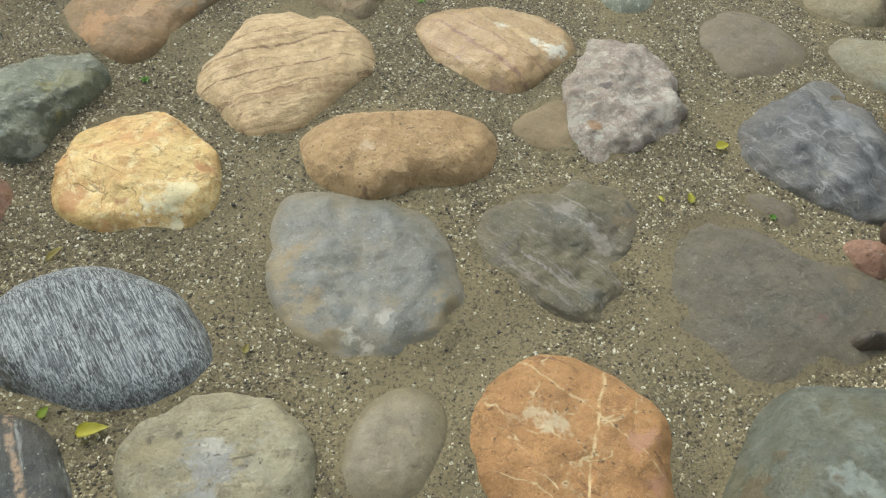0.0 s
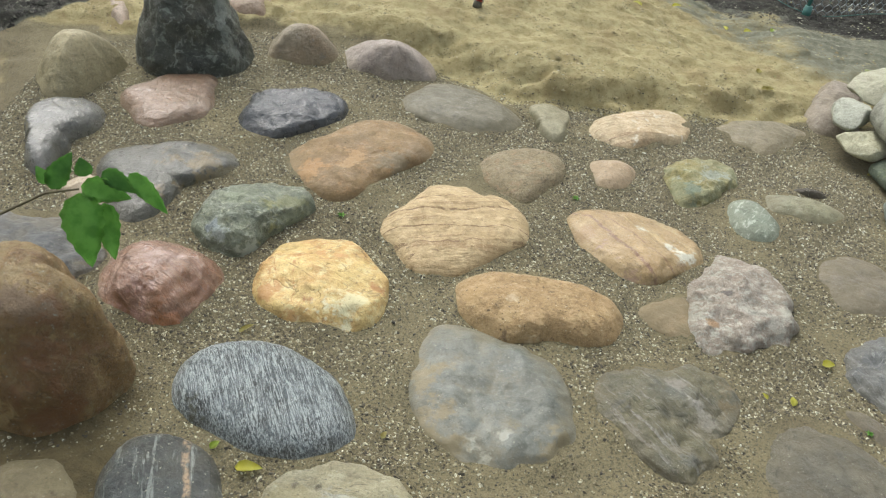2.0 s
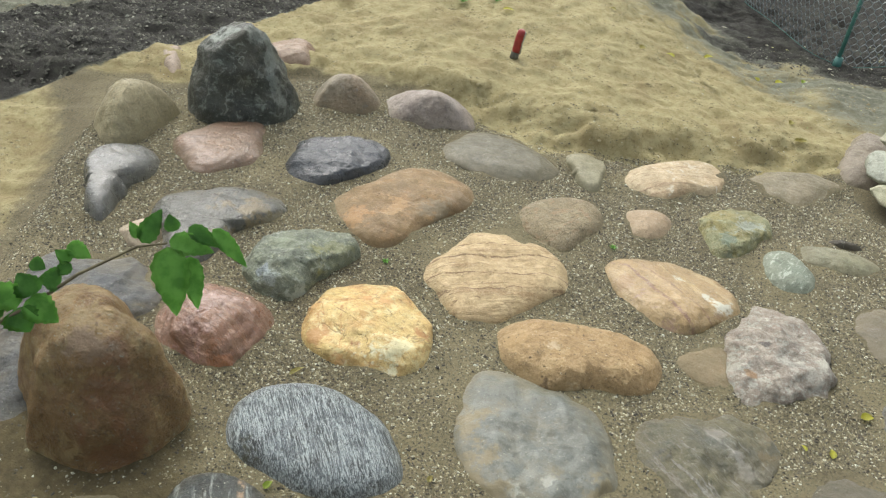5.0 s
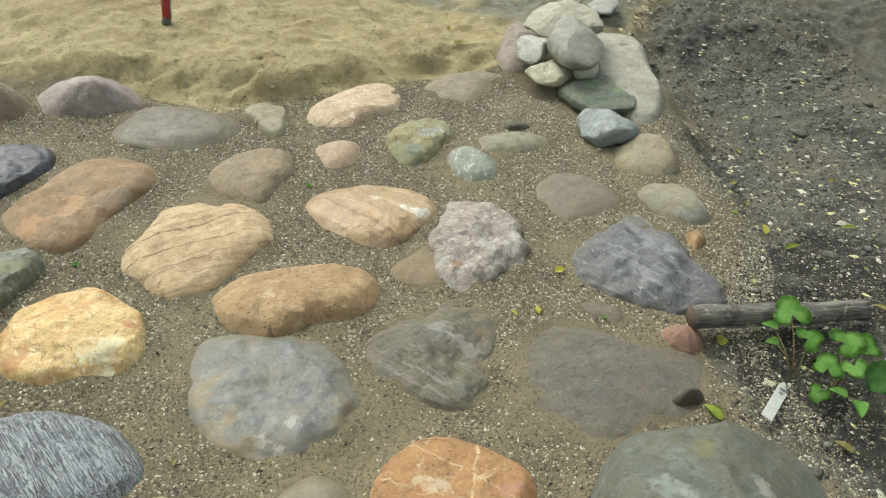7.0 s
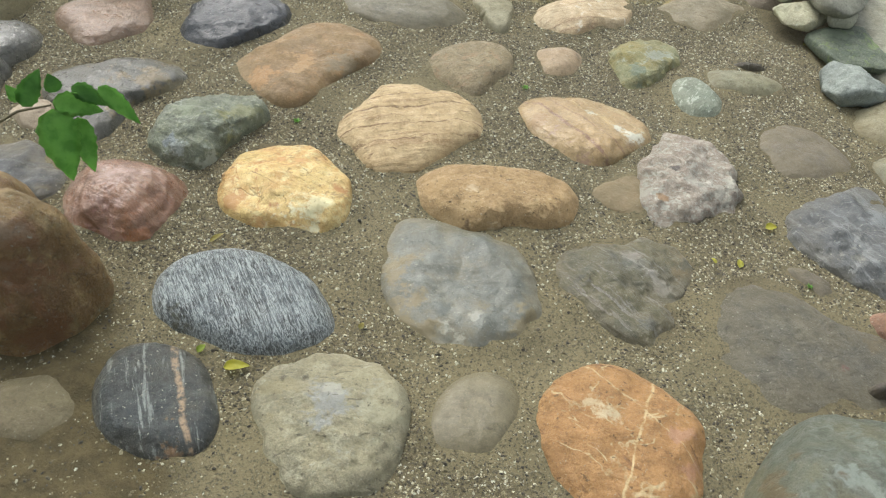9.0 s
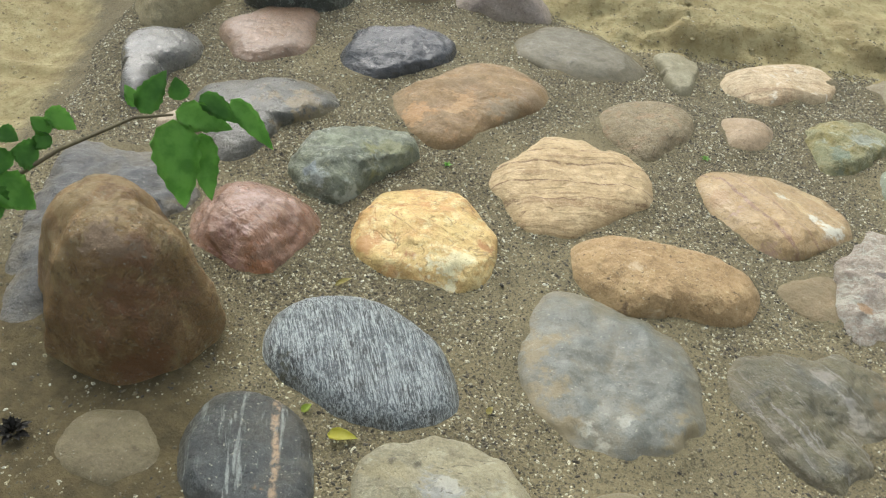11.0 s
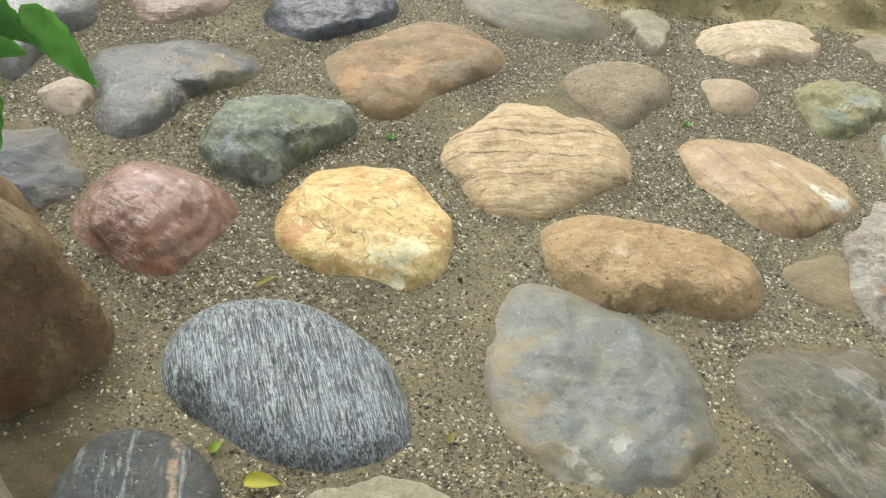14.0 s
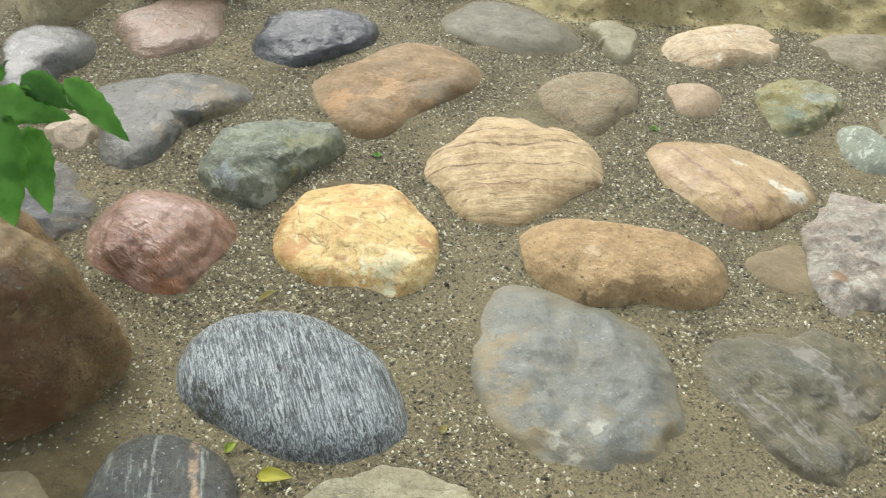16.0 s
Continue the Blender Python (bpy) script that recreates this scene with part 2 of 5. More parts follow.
# ---- the ground ----
BACK = ((-1.2, 0.52), (-0.8, 0.60), (-0.45, 0.84), (-0.2, 0.79), (0.05, 0.73), (0.18, 0.66), (0.45, 0.68), (0.7, 0.73), (1.0, 0.78), (1.3, 1.0))
RIGHT = ((-1.2, 0.90), (-0.7, 0.93), (-0.42, 0.93), (-0.2, 1.08), (0.05, 1.19), (0.25, 1.23), (0.6, 1.36), (0.9, 1.36))
LEFT = ((-0.9, -0.62), (-0.3, -0.66), (0.1, -0.74), (0.35, -0.86), (0.6, -0.95))


def soil(x, y):
    """Height and the zone weights (sand, dark earth, pale dust, mud) of the ground at a place."""
    out_of = step(math.hypot(x - 0.3, y - 0.6), 1.5, 2.6)
    px, py = x, y
    x += out_of * (0.55 * noise.noise((px * 0.9, py * 0.9, 51)) + 0.2 * noise.noise((px * 3, py * 3, 52)))
    y += out_of * (0.55 * noise.noise((px * 0.9, py * 0.9, 53)) + 0.2 * noise.noise((px * 3, py * 3, 54)))
    wob = 0.05 * noise.noise((x * 4, y * 4, 3.1)) + 0.02 * noise.noise((x * 15, y * 15, 1.7))
    back = y - rim(BACK, x) + wob
    right = x - rim(RIGHT, y) + wob
    left = rim(LEFT, y) - x + wob
    rough = 0.006 * noise.noise((x * 9, y * 9, 0)) + 0.003 * noise.noise((x * 30, y * 30, 5))
    z = rough
    behind = step(back + 0.025 * noise.noise((x * 22, y * 22, 11)) + 0.03 * noise.noise((x * 7, y * 7, 14)), 0.0, 0.11)
    slump = 0.06 - 0.10 * step(x, 0.25, 1.1) * step(y, 0.8, 1.3) - 0.02 * step(x, 0.3, 0.9)
    slump = slump * (0.3 + 0.7 * step(x, -0.55, -0.15)) * (1 - 0.7 * step(x, 0.75, 1.1))
    z += behind * 0.012 * noise.fractal((x * 11, y * 15, 3), 0.7, 2.2, 5)
    z += behind * (slump - 0.11 * step(y, 1.3, 2.2) * step(x, 0.2, 1.0) + 0.02 * noise.noise((x * 5, y * 7, 8)) + 0.010 * noise.noise((x * 14, y * 22, 2)))
    lip = step(back, -0.04, 0.03) * (1 - step(back, 0.06, 0.2)) * step(x, -0.3, 0.0)
    z += lip * 0.016 * noise.fractal((x * 8, y * 24, 33), 0.6, 2.1, 4)
    out = step(right, -0.02, 0.16)
    z -= out * 0.13 * step(y, -0.35, 0.55) * (1 - step(y, 0.75, 1.35))
    z += out * (0.012 * noise.noise((x * 12, y * 12, 4)) + 0.007 * noise.fractal((x * 26, y * 26, 9), 0.6, 2.1, 4))
    off = step(left, 0.0, 0.18) * (1 - behind)
    z -= off * (0.05 - 0.02 * step(y, 0.2, 0.5))
    z += off * 0.012 * noise.noise((x * 3, y * 26, 6))
    earth_left = step((y - 0.62) - 2.2 * (x + 0.98) * (1 if x > -0.98 else 0.45) + wob, 0.0, 0.05) * step(-0.5 - x, 0, 0.1)
    dust = step(-1.28 - x + 0.5 * (y - 1.0) + wob, 0.0, 0.05) * step(y, 0.5, 0.7)
    far_dark = step(math.hypot(x - 1.72, y - 2.75) * -1 + 1.22 + 3.5 * wob, 0.0, 0.25)
    dark_right = step(right + 2.5 * wob + 0.05 * noise.noise((x * 9, y * 9, 31)), -0.03, 0.17) * step(1.06 + 1.0 * (x - 1.35) - y + wob * 3, -0.12, 0.2)
    spread = step(back + 0.05 + 0.04 * noise.noise((x * 9, y * 9, 41)), 0.0, 0.07) * step(x, -0.3, 0.0)
    sand = max(behind, 0.75 * off, spread) * (1 - dark_right)
    greyed = step(0.6 * (x - 0.5) + 0.4 * (y - 1.3) + 3 * wob + 0.12 * noise.noise((x * 8, y * 8, 27)), -0.15, 0.6) * behind * 0.75 * (1 - far_dark) * (1 - dark_right)
    greyed = max(greyed, step(right + 2 * wob, -0.08, 0.08) * 0.75 * (1 - dark_right) * (1 - far_dark) * step(y, -0.1, 0.3))
    mud = step(-0.05 - x + 0.5 * (-0.62 - y) + 2 * wob, 0.0, 0.2) * step(-0.26 - y + wob, 0.0, 0.22)
    mud = max(mud, 0.4 * off * (1 - behind))
    compost = step(0.46 - math.hypot(x - 1.3, (y + 0.45) * 0.8) + 2 * wob, 0.0, 0.2) * step(right, -0.06, 0.06)
    dark = max(earth_left * (1 - dust), far_dark, dark_right * (0.66 + 0.3 * noise.noise((x * 5, y * 5, 29))), compost * (0.95 + 0.2 * noise.noise((x * 9, y * 9, 9))))
    cut = step(back, -0.02, 0.02) * (1 - step(back, 0.05, 0.13)) * step(x, -0.15, 0.1) * (1 - step(x, 0.8, 1.0)) * step(noise.noise((x * 6, y * 6, 6)) + 0.5 * noise.noise((x * 17, y * 17, 7)), -0.1, 0.45)
    x, y = px, py
    far = step(math.hypot(x - 0.4, y - 0.7) + 0.5 * noise.noise((x * 0.8, y * 0.8, 17)) + 0.2 * noise.noise((x * 3, y * 3, 18)), 2.9, 4.4)
    return z * (1 - far) - 0.08 * far, sand * (1 - far), max(dark * (1 - far), 0.0), max(dust * (1 - far), greyed * (1 - far)), max(mud * (1 - far), 0.12 * max(cut, 0), far * (0.5 + 0.5 * noise.noise((x * 0.9, y * 0.9, 4))))


GRID = {}


def grit_share(x, y):
    """How thickly grit covers the bed at a place; the rest is smooth silt."""
    patch = noise.noise((x * 5, y * 5, 2.2)) + 0.6 * noise.noise((x * 14, y * 14, 7.2))
    pool = max(math.exp(-(((x - px) ** 2 + (y - py) ** 2) / r ** 2)) for px, py, r in ((0.09, -0.36, 0.07), (0.39, -0.43, 0.09), (0.62, -0.44, 0.07), (0.10, -0.24, 0.05), (-0.02, 0.14, 0.06), (0.24, 0.21, 0.06)))
    return (1 - 0.85 * pool) * min(max(0.50 + 0.95 * patch + 0.25 * step(y, -0.4, 0.1), 0.0), 1.0)


def lies(x, y):
    """Height and zones of the finished ground at places, from its grid."""
    x, y = np.asarray(x, float), np.asarray(y, float)
    i = np.clip(np.searchsorted(GRID["x"], x) - 1, 0, len(GRID["x"]) - 2)
    j = np.clip(np.searchsorted(GRID["y"], y) - 1, 0, len(GRID["y"]) - 2)
    u = ((x - GRID["x"][i]) / (GRID["x"][i + 1] - GRID["x"][i]))[..., None]
    v = ((y - GRID["y"][j]) / (GRID["y"][j + 1] - GRID["y"][j]))[..., None]
    g = GRID["all"]
    return (g[j, i] * (1 - u) + g[j, i + 1] * u) * (1 - v) + (g[j + 1, i] * (1 - u) + g[j + 1, i + 1] * u) * v


def rests(x, y):
    """The ground's height at one place."""
    return float(lies(x, y)[0])


def build_ground():
    def axis(low, high, pace):
        inner = list(np.arange(low, high + 1e-6, pace))
        outer = [0.02 * (1.38 ** n - 1) / 0.38 for n in range(1, 29)]
        return [low - d for d in outer[::-1]] + inner + [high + d for d in outer]
    xs, ys = axis(-1.5, 2.3, 0.0125), axis(-1.1, 2.7, 0.0125)
    verts, paint, cover = [], [], []
    for y in ys:
        for x in xs:
            z, a, b, c, d = soil(x, y)
            verts.append((x, y, z))
            paint += (a, b, c, d)
            cover.append(grit_share(x, y))
    # silt banked up unevenly against the stones
    at = np.array(verts)
    uneven = np.array([0.45 + 0.9 * noise.noise((x * 16, y * 16, 21)) for x, y, _ in verts]).clip(0, 1.3)
    for x, y, b, outline in FOOTPRINTS:
        d = at[:, :2] - (x, y)
        close = np.nonzero(np.hypot(d[:, 0], d[:, 1]) < outline.max() + 0.09)[0]
        d = d[close]
        k = ((np.arctan2(d[:, 1], d[:, 0]) % (2 * math.pi)) / (2 * math.pi) * len(outline)).astype(int) % len(outline)
        gap = (np.hypot(d[:, 0], d[:, 1]) - outline[k]).clip(0, 1)
        bank = 0.008 * np.exp(-(gap / 0.018) ** 2) * uneven[close]
        at[close, 2] = np.maximum(at[close, 2], np.array(verts)[close, 2] + bank) if b < 0.02 else at[close, 2]
    GRID.update(x=np.array(xs), y=np.array(ys), all=np.concatenate([at[:, 2:3], np.array(paint).reshape(-1, 4), np.array(cover)[:, None]], 1).reshape(len(ys), len(xs), 6))
    verts = at.tolist()
    w = len(xs)
    faces = [(j * w + i, j * w + i + 1, (j + 1) * w + i + 1, (j + 1) * w + i) for j in range(len(ys) - 1) for i in range(w - 1)]
    mesh = bpy.data.meshes.new("ground")
    mesh.from_pydata(verts, [], faces)
    layer = mesh.color_attributes.new("soil", "FLOAT_COLOR", "POINT")
    layer.data.foreach_set("color", paint)
    mesh.attributes.new("grit_share", "FLOAT", "POINT").data.foreach_set("value", cover)
    mesh.polygons.foreach_set("use_smooth", [True] * len(faces))
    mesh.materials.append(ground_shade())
    return tagged(new("ground", mesh), "bare garden soil, gritty silt, yellow sand and dark earth", "ground", kind="structure")


# ---- the stones ----
FOOTPRINTS = []


def stone(name, label, x, y, high, base, radii, material, square=0.55, crown=0.5, lean=(0.0, 0.0), tilt=(0.0, 0.0), lumps=0.5, chips=0.0, cuts=0, whole=False, group="stones of the rock bed", seed=0):
    """A stone set into the soil, or lying on it if whole. radii: its outline in centimetres at even turns from +x. square: how steep its flanks are;
    crown: how flat its top is; lean: where its top lies off its middle; tilt: the slope of its top; chips: broken facets; cuts: flat faces struck off."""
    rng = random.Random(seed or int(abs(x * 7919 + y * 104729) * 100))
    mean = sum(radii) / len(radii) / 100
    count, rings = (140, 36) if mean > 0.07 else (80, 22)
    n = len(radii)
    turns = np.linspace(0, n, count, endpoint=False)
    loop = np.array(radii, float) / 97
    k = turns.astype(int)
    u = turns - k
    p0, p1, p2, p3 = loop[(k - 1) % n], loop[k % n], loop[(k + 1) % n], loop[(k + 2) % n]
    outline = p1 + 0.5 * u * (p2 - p0 + u * (2 * p0 - 5 * p1 + 4 * p2 - p3 + u * (3 * (p1 - p2) + p3 - p0)))
    off = Vector((rng.uniform(-9, 9), rng.uniform(-9, 9), rng.uniform(-9, 9)))
    planes = []
    for _ in range(cuts):
        a, e = rng.uniform(0, 2 * math.pi), rng.uniform(0.75, 1.35)
        planes.append((Vector((math.cos(a) * math.cos(e), math.sin(a) * math.cos(e), math.sin(e))), rng.uniform(0.78, 0.95)))
    flank = 0.75 / (square * crown) + 0.35
    sink, skirt = 0.035, 0 if whole else 4
    span = max(high, 0.3 * mean)
    bm = bmesh.new()
    rows = []
    for j in range(rings + 1):
        row = []
        phi = (j / (rings - skirt)) * (math.pi if whole else math.pi / 2)
        for i in range(count):
            a = 2 * math.pi * i / count
            if whole:
                q, up = max(math.sin(phi), 0) ** square, math.cos(phi)
                z = 0.5 * high * (1 + math.copysign(abs(up) ** (1.3 * crown + 0.3), up))
                top = z / high
            elif j <= rings - skirt:
                q = (j / (rings - skirt)) ** 0.75
                z = high * (1 - q ** flank)
                top = z / high
            else:
                q, z, top = 1.0 + 0.02 * (j - rings + skirt), -sink * (j - rings + skirt) / skirt, 0.0
            r = outline[i] * q
            v = Vector((r * math.cos(a) + lean[0] * top, r * math.sin(a) + lean[1] * top, z))
            v.z += top * (tilt[0] * v.x + tilt[1] * v.y)
            for face, depth in planes:
                over = face.x * v.x / mean + face.y * v.y / mean + face.z * v.z / span - depth
                if over > 0:
                    v -= 0.85 * over * Vector((face.x * mean, face.y * mean, face.z * span))
            p = v / mean + off
            d = 0.07 * lumps * noise.fractal(p * 1.4, 0.9, 2.1, 3) + 0.014 * (0.3 + lumps) * noise.fractal(p * 6, 0.6, 2.2, 4)
            if chips:
                d += chips * (0.22 * (noise.voronoi(p * 2.0)[0][0] - 0.4) + 0.09 * (noise.voronoi(p * 5.5)[0][0] - 0.3))
            out = Vector((math.cos(a) * q, math.sin(a) * q, (2 * top - 1) if whole else 0.3 + top)).normalized()
            d *= mean * (1.0 if whole or j <= rings - 6 else 0.6)
            last = j == 0 or (whole and j == rings)
            if last:
                row = [bm.verts.new(v + Vector((0, 0, d)))] * count
                break
            row.append(bm.verts.new(v + out * d))
        rows.append(row)
    for a, b in zip(rows, rows[1:]):
        for i in range(count):
            m = (i + 1) % count
            if a[0] is a[1]:
                bm.faces.new((a[0], b[i], b[m]))
            elif b[0] is b[1]:
                bm.faces.new((a[i], b[0], a[m]))
            else:
                bm.faces.new((a[i], b[i], b[m], a[m]))
    if not whole:
        bm.faces.new(rows[-1][::-1])
    ob = part(name, bm, material)
    ob.location = (x, y, base)
    FOOTPRINTS.append((x, y, base, outline))
    return tagged(ob, label, "stone", group)


stone("river_stone", "pale buff stone with a wood-like grain, set in grit",
      0.135, 0.070, 0.026, 0, (13.4, 14.0, 14.3, 14.3, 15.3, 16.9, 17.5, 16.2, 14.0, 12.3, 11.5, 11.9, 13.1, 13.9, 13.6, 13.4, 14.5, 15.2, 13.5, 12.1, 11.2, 10.5, 10.6, 11.9),
      rock((214, 180, 132), (202, 166, 116), (166, 128, 82), streak=70, turn=17, stretch=0.05, part=0.55, soft=0.1, warp=0.15, cracks=0, lines=(17, (120, 84, 46)), seams=((18, 0.035, 0.0045, (128, 92, 52)), (16, -0.02, 0.0025, (138, 100, 60)), (19, -0.06, 0.003, (138, 100, 60)), (17, 0.075, 0.0025, (138, 100, 60))), patches=((0.02, 0.085, 0.007, (236, 226, 210)),), rough=0.6, specks=0.35, silt=0.2, film=0.04, relief=0.009), square=0.34, crown=0.38, lumps=0.5, cuts=4, chips=0.3)
# its near-white patches are sky sheen on a tilted facet, put into the colour
stone("river_stone", "tan stone with a folded ridge, a white sheen put in its colour",
      0.471, 0.100, 0.027, 0, (12.8, 13.5, 13.3, 13.1, 12.8, 12.6, 12.7, 13.2, 14.2, 14.9, 14.2, 12.2, 10.5, 9.4, 9.0, 8.9, 8.8, 8.8, 9.2, 9.4, 8.8, 8.6, 9.3, 11.0),
      rock((178, 138, 82), (190, 152, 98), (212, 178, 126), streak=26, turn=-48, stretch=0.12, part=0.54, warp=0.6, patches=((0.013, 0.047, 0.012, (240, 232, 216)), (0.050, 0.041, 0.012, (236, 226, 208)), (0.067, 0.011, 0.018, (242, 236, 226)), (0.090, -0.012, 0.018, (240, 234, 222)), (-0.061, -0.016, 0.014, (178, 136, 122)), (-0.037, -0.049, 0.014, (172, 128, 110)), (0.003, -0.103, 0.022, (168, 124, 106)), (-0.096, 0.012, 0.02, (176, 130, 74)), (0.096, -0.040, 0.015, (166, 120, 66)),), seams=((-50, -0.028, 0.006, (150, 106, 80)), (-46, 0.01, 0.003, (158, 116, 76))), rough=0.4, wet=0.25, silt=0.25, film=0.03, relief=0.008), square=0.42, crown=0.46, lumps=0.6, cuts=3, chips=0.15)
stone("river_stone", "brick-shaped brown sandstone with pale pits",
      0.295, -0.137, 0.035, 0, (14.1, 15.0, 14.8, 12.7, 10.9, 10.1, 9.8, 10.1, 11.2, 12.8, 13.9, 14.0, 13.1, 11.8, 10.1, 9.0, 8.0, 7.0, 6.3, 5.8, 6.1, 7.4, 9.8, 12.5),
      rock((192, 152, 98), (180, 140, 88), (204, 166, 114), part=0.54, specks=0.9, white=(226, 200, 164), pits=0.8, rough=0.62, silt=0.2, relief=0.007, film=0.05, cracks=0.1, patches=((-0.050, 0.005, 0.016, (220, 188, 152)), (-0.005, -0.064, 0.014, (216, 184, 142)), (-0.048, -0.065, 0.005, (110, 78, 46)), (0.090, -0.015, 0.02, (204, 164, 110)), (-0.110, 0.007, 0.02, (200, 158, 104)),)), square=0.4, crown=0.42, lumps=0.55, chips=0.3)
stone("river_stone", "bright yellow stone with rusty stains and dark cracks",
      -0.055, -0.146, 0.034, 0, (10.4, 10.1, 10.1, 9.9, 10.2, 11.2, 12.6, 13.3, 13.4, 13.0, 12.2, 11.5, 11.4, 11.6, 11.5, 11.2, 10.9, 10.6, 10.5, 11.0, 11.8, 11.8, 11.7, 11.0),
      rock((228, 190, 112), (212, 156, 76), (238, 214, 152), part=0.5, big=14, lines=(-35, (126, 80, 36)), rough=0.5, specks=0.1, silt=0.1, film=0.02, cracks=0.6, vein=(190, 122, 52), vein_size=8, vein_width=0.012, patches=((-0.018, -0.071, 0.012, (170, 108, 58)), (-0.080, -0.070, 0.02, (206, 142, 70)), (-0.026, 0.048, 0.018, (214, 150, 76)), (0.011, 0.048, 0.014, (216, 156, 84)), (0.030, -0.112, 0.035, (246, 238, 206)), (0.058, -0.063, 0.03, (244, 228, 180)), (0.082, -0.012, 0.012, (200, 132, 64)), (-0.042, -0.095, 0.015, (210, 150, 76)),), relief=0.005), square=0.36, crown=0.4, lumps=0.5, cuts=4, chips=0.3)
stone("river_stone", "rough pink and white quartz-bearing stone with a jagged top",
      0.639, -0.016, 0.034, 0, (9.8, 10.2, 11.3, 12.4, 14.1, 15.7, 14.4, 11.1, 9.0, 8.3, 7.9, 7.5, 7.6, 8.0, 9.3, 12.2, 13.9, 13.3, 11.6, 10.1, 10.3, 11.2, 11.2, 10.4),
      rock((186, 162, 150), (210, 190, 178), (240, 234, 226), part=0.51, big=30, vein=(226, 220, 212), vein_size=14, vein_width=0.014, specks=0.8, rough=0.55, relief=0.014, silt=0.2, patches=((-0.014, 0.0, 0.008, (112, 102, 104)), (-0.085, -0.06, 0.03, (216, 208, 196)), (0.04, -0.05, 0.035, (222, 212, 204)), (0.075, -0.02, 0.02, (224, 216, 206)), (-0.05, -0.08, 0.012, (204, 150, 100)))), square=0.5, crown=0.6, lumps=1.0, cuts=6, lean=(0.015, 0.0), chips=0.8)
stone("river_stone", "low tan stone half buried in silt",
      0.516, -0.072, 0.012, 0, (5.2, 5.4, 6.0, 7.1, 7.4, 5.8, 4.5, 4.0, 3.8, 3.8, 3.9, 4.2, 4.6, 4.5, 4.2, 4.2, 4.4, 4.6, 5.2, 6.2, 7.0, 6.7, 5.9, 5.4),
      rock((160, 126, 86), (138, 112, 78), rough=0.6, silt=0.7, silt_high=0.03), square=0.5, crown=0.6)
stone("river_stone", "smooth brown stone with a pointed end",
      -0.086, 0.250, 0.03, 0, (9.7, 12.5, 16.2, 18.4, 18.7, 18.7, 18.0, 15.9, 13.5, 12.1, 11.9, 12.7, 14.2, 15.1, 14.5, 13.9, 14.3, 15.0, 14.2, 11.6, 9.3, 8.1, 7.7, 8.2),
      rock((154, 118, 68), (140, 106, 64), (170, 122, 66), part=0.53, big=11, rough=0.6, silt=0.3, relief=0.005, specks=0.4, white=(200, 168, 124), patches=((0.082, -0.017, 0.04, (142, 122, 96)), (0.117, 0.056, 0.03, (150, 120, 88)), (-0.084, -0.083, 0.03, (192, 136, 74)), (-0.010, -0.016, 0.03, (190, 144, 92)), (-0.012, -0.160, 0.025, (150, 116, 80)),)), square=0.36, crown=0.4, cuts=2, lumps=0.7)
stone("river_stone", "dark green mottled stone with pale quartz threads",
      -0.219, -0.014, 0.05, 0, (5.4, 7.0, 9.8, 11.9, 12.7, 13.0, 12.7, 11.3, 10.4, 10.2, 10.4, 10.5, 10.6, 10.8, 10.7, 10.3, 10.0, 10.0, 10.0, 8.6, 6.3, 5.1, 4.8, 4.9),
      rock((142, 148, 124), (116, 124, 108), (196, 196, 164), part=0.53, soft=0.12, big=26, vein=(196, 200, 190), vein_size=14, vein_width=0.014, patches=((-0.045, -0.106, 0.022, (196, 204, 206)), (0.002, -0.140, 0.022, (196, 202, 200)), (0.024, -0.101, 0.018, (206, 208, 196)), (-0.052, -0.061, 0.012, (150, 160, 172)), (0.025, -0.004, 0.02, (162, 158, 98)), (-0.038, 0.003, 0.018, (160, 166, 140)), (0.058, 0.032, 0.02, (150, 150, 104)), (0.084, -0.004, 0.02, (110, 112, 84)),), specks=0.7, rough=0.4, wet=0.15, relief=0.010, silt=0.1, film=0.02), square=0.38, crown=0.42, lumps=0.7, chips=0.7, cuts=2)
stone("river_stone", "wet domed reddish-brown stone",
      -0.296, -0.237, 0.06, 0, (7.2, 8.2, 9.2, 9.9, 10.6, 11.2, 12.1, 13.1, 13.9, 13.8, 12.8, 11.5, 10.6, 9.8, 9.0, 8.0, 6.9, 6.6, 7.1, 7.9, 8.6, 8.5, 7.8, 7.2),
      rock((158, 102, 66), (142, 96, 76), (174, 128, 102), streak=48, turn=-25, stretch=0.22, part=0.5, warp=0.8, rough=0.32, wet=0.7, relief=0.008, silt=0.15, film=0.02, specks=0.2, pits=0.3, cracks=0.2, patches=((0.042, -0.069, 0.022, (188, 110, 54)), (0.080, -0.076, 0.022, (176, 96, 54)), (0.078, -0.105, 0.02, (150, 74, 58)), (-0.025, -0.066, 0.03, (176, 122, 116)), (-0.017, 0.012, 0.035, (188, 146, 136)),)), square=0.6, crown=0.7, lumps=1.1)
stone("river_stone", "grey banded gneiss cobble with fine white streaks",
      -0.069, -0.418, 0.034, 0, (12.3, 11.2, 10.6, 10.2, 9.8, 10.0, 10.7, 11.5, 12.4, 13.4, 14.1, 14.1, 13.5, 12.2, 10.4, 9.0, 8.4, 8.4, 8.8, 9.6, 10.5, 12.0, 13.3, 13.4),
      rock((52, 59, 64), (104, 114, 124), (232, 238, 246), streak=480, turn=-62, part=0.46, soft=0.11, stretch=0.07, warp=1.2, film=0.02, rough=0.42, specks=0.3, silt=0.2, cracks=0, big=16, relief=0.008, patches=((-0.09, -0.05, 0.02, (82, 84, 66)),)), square=0.36, crown=0.4, lumps=0.3)
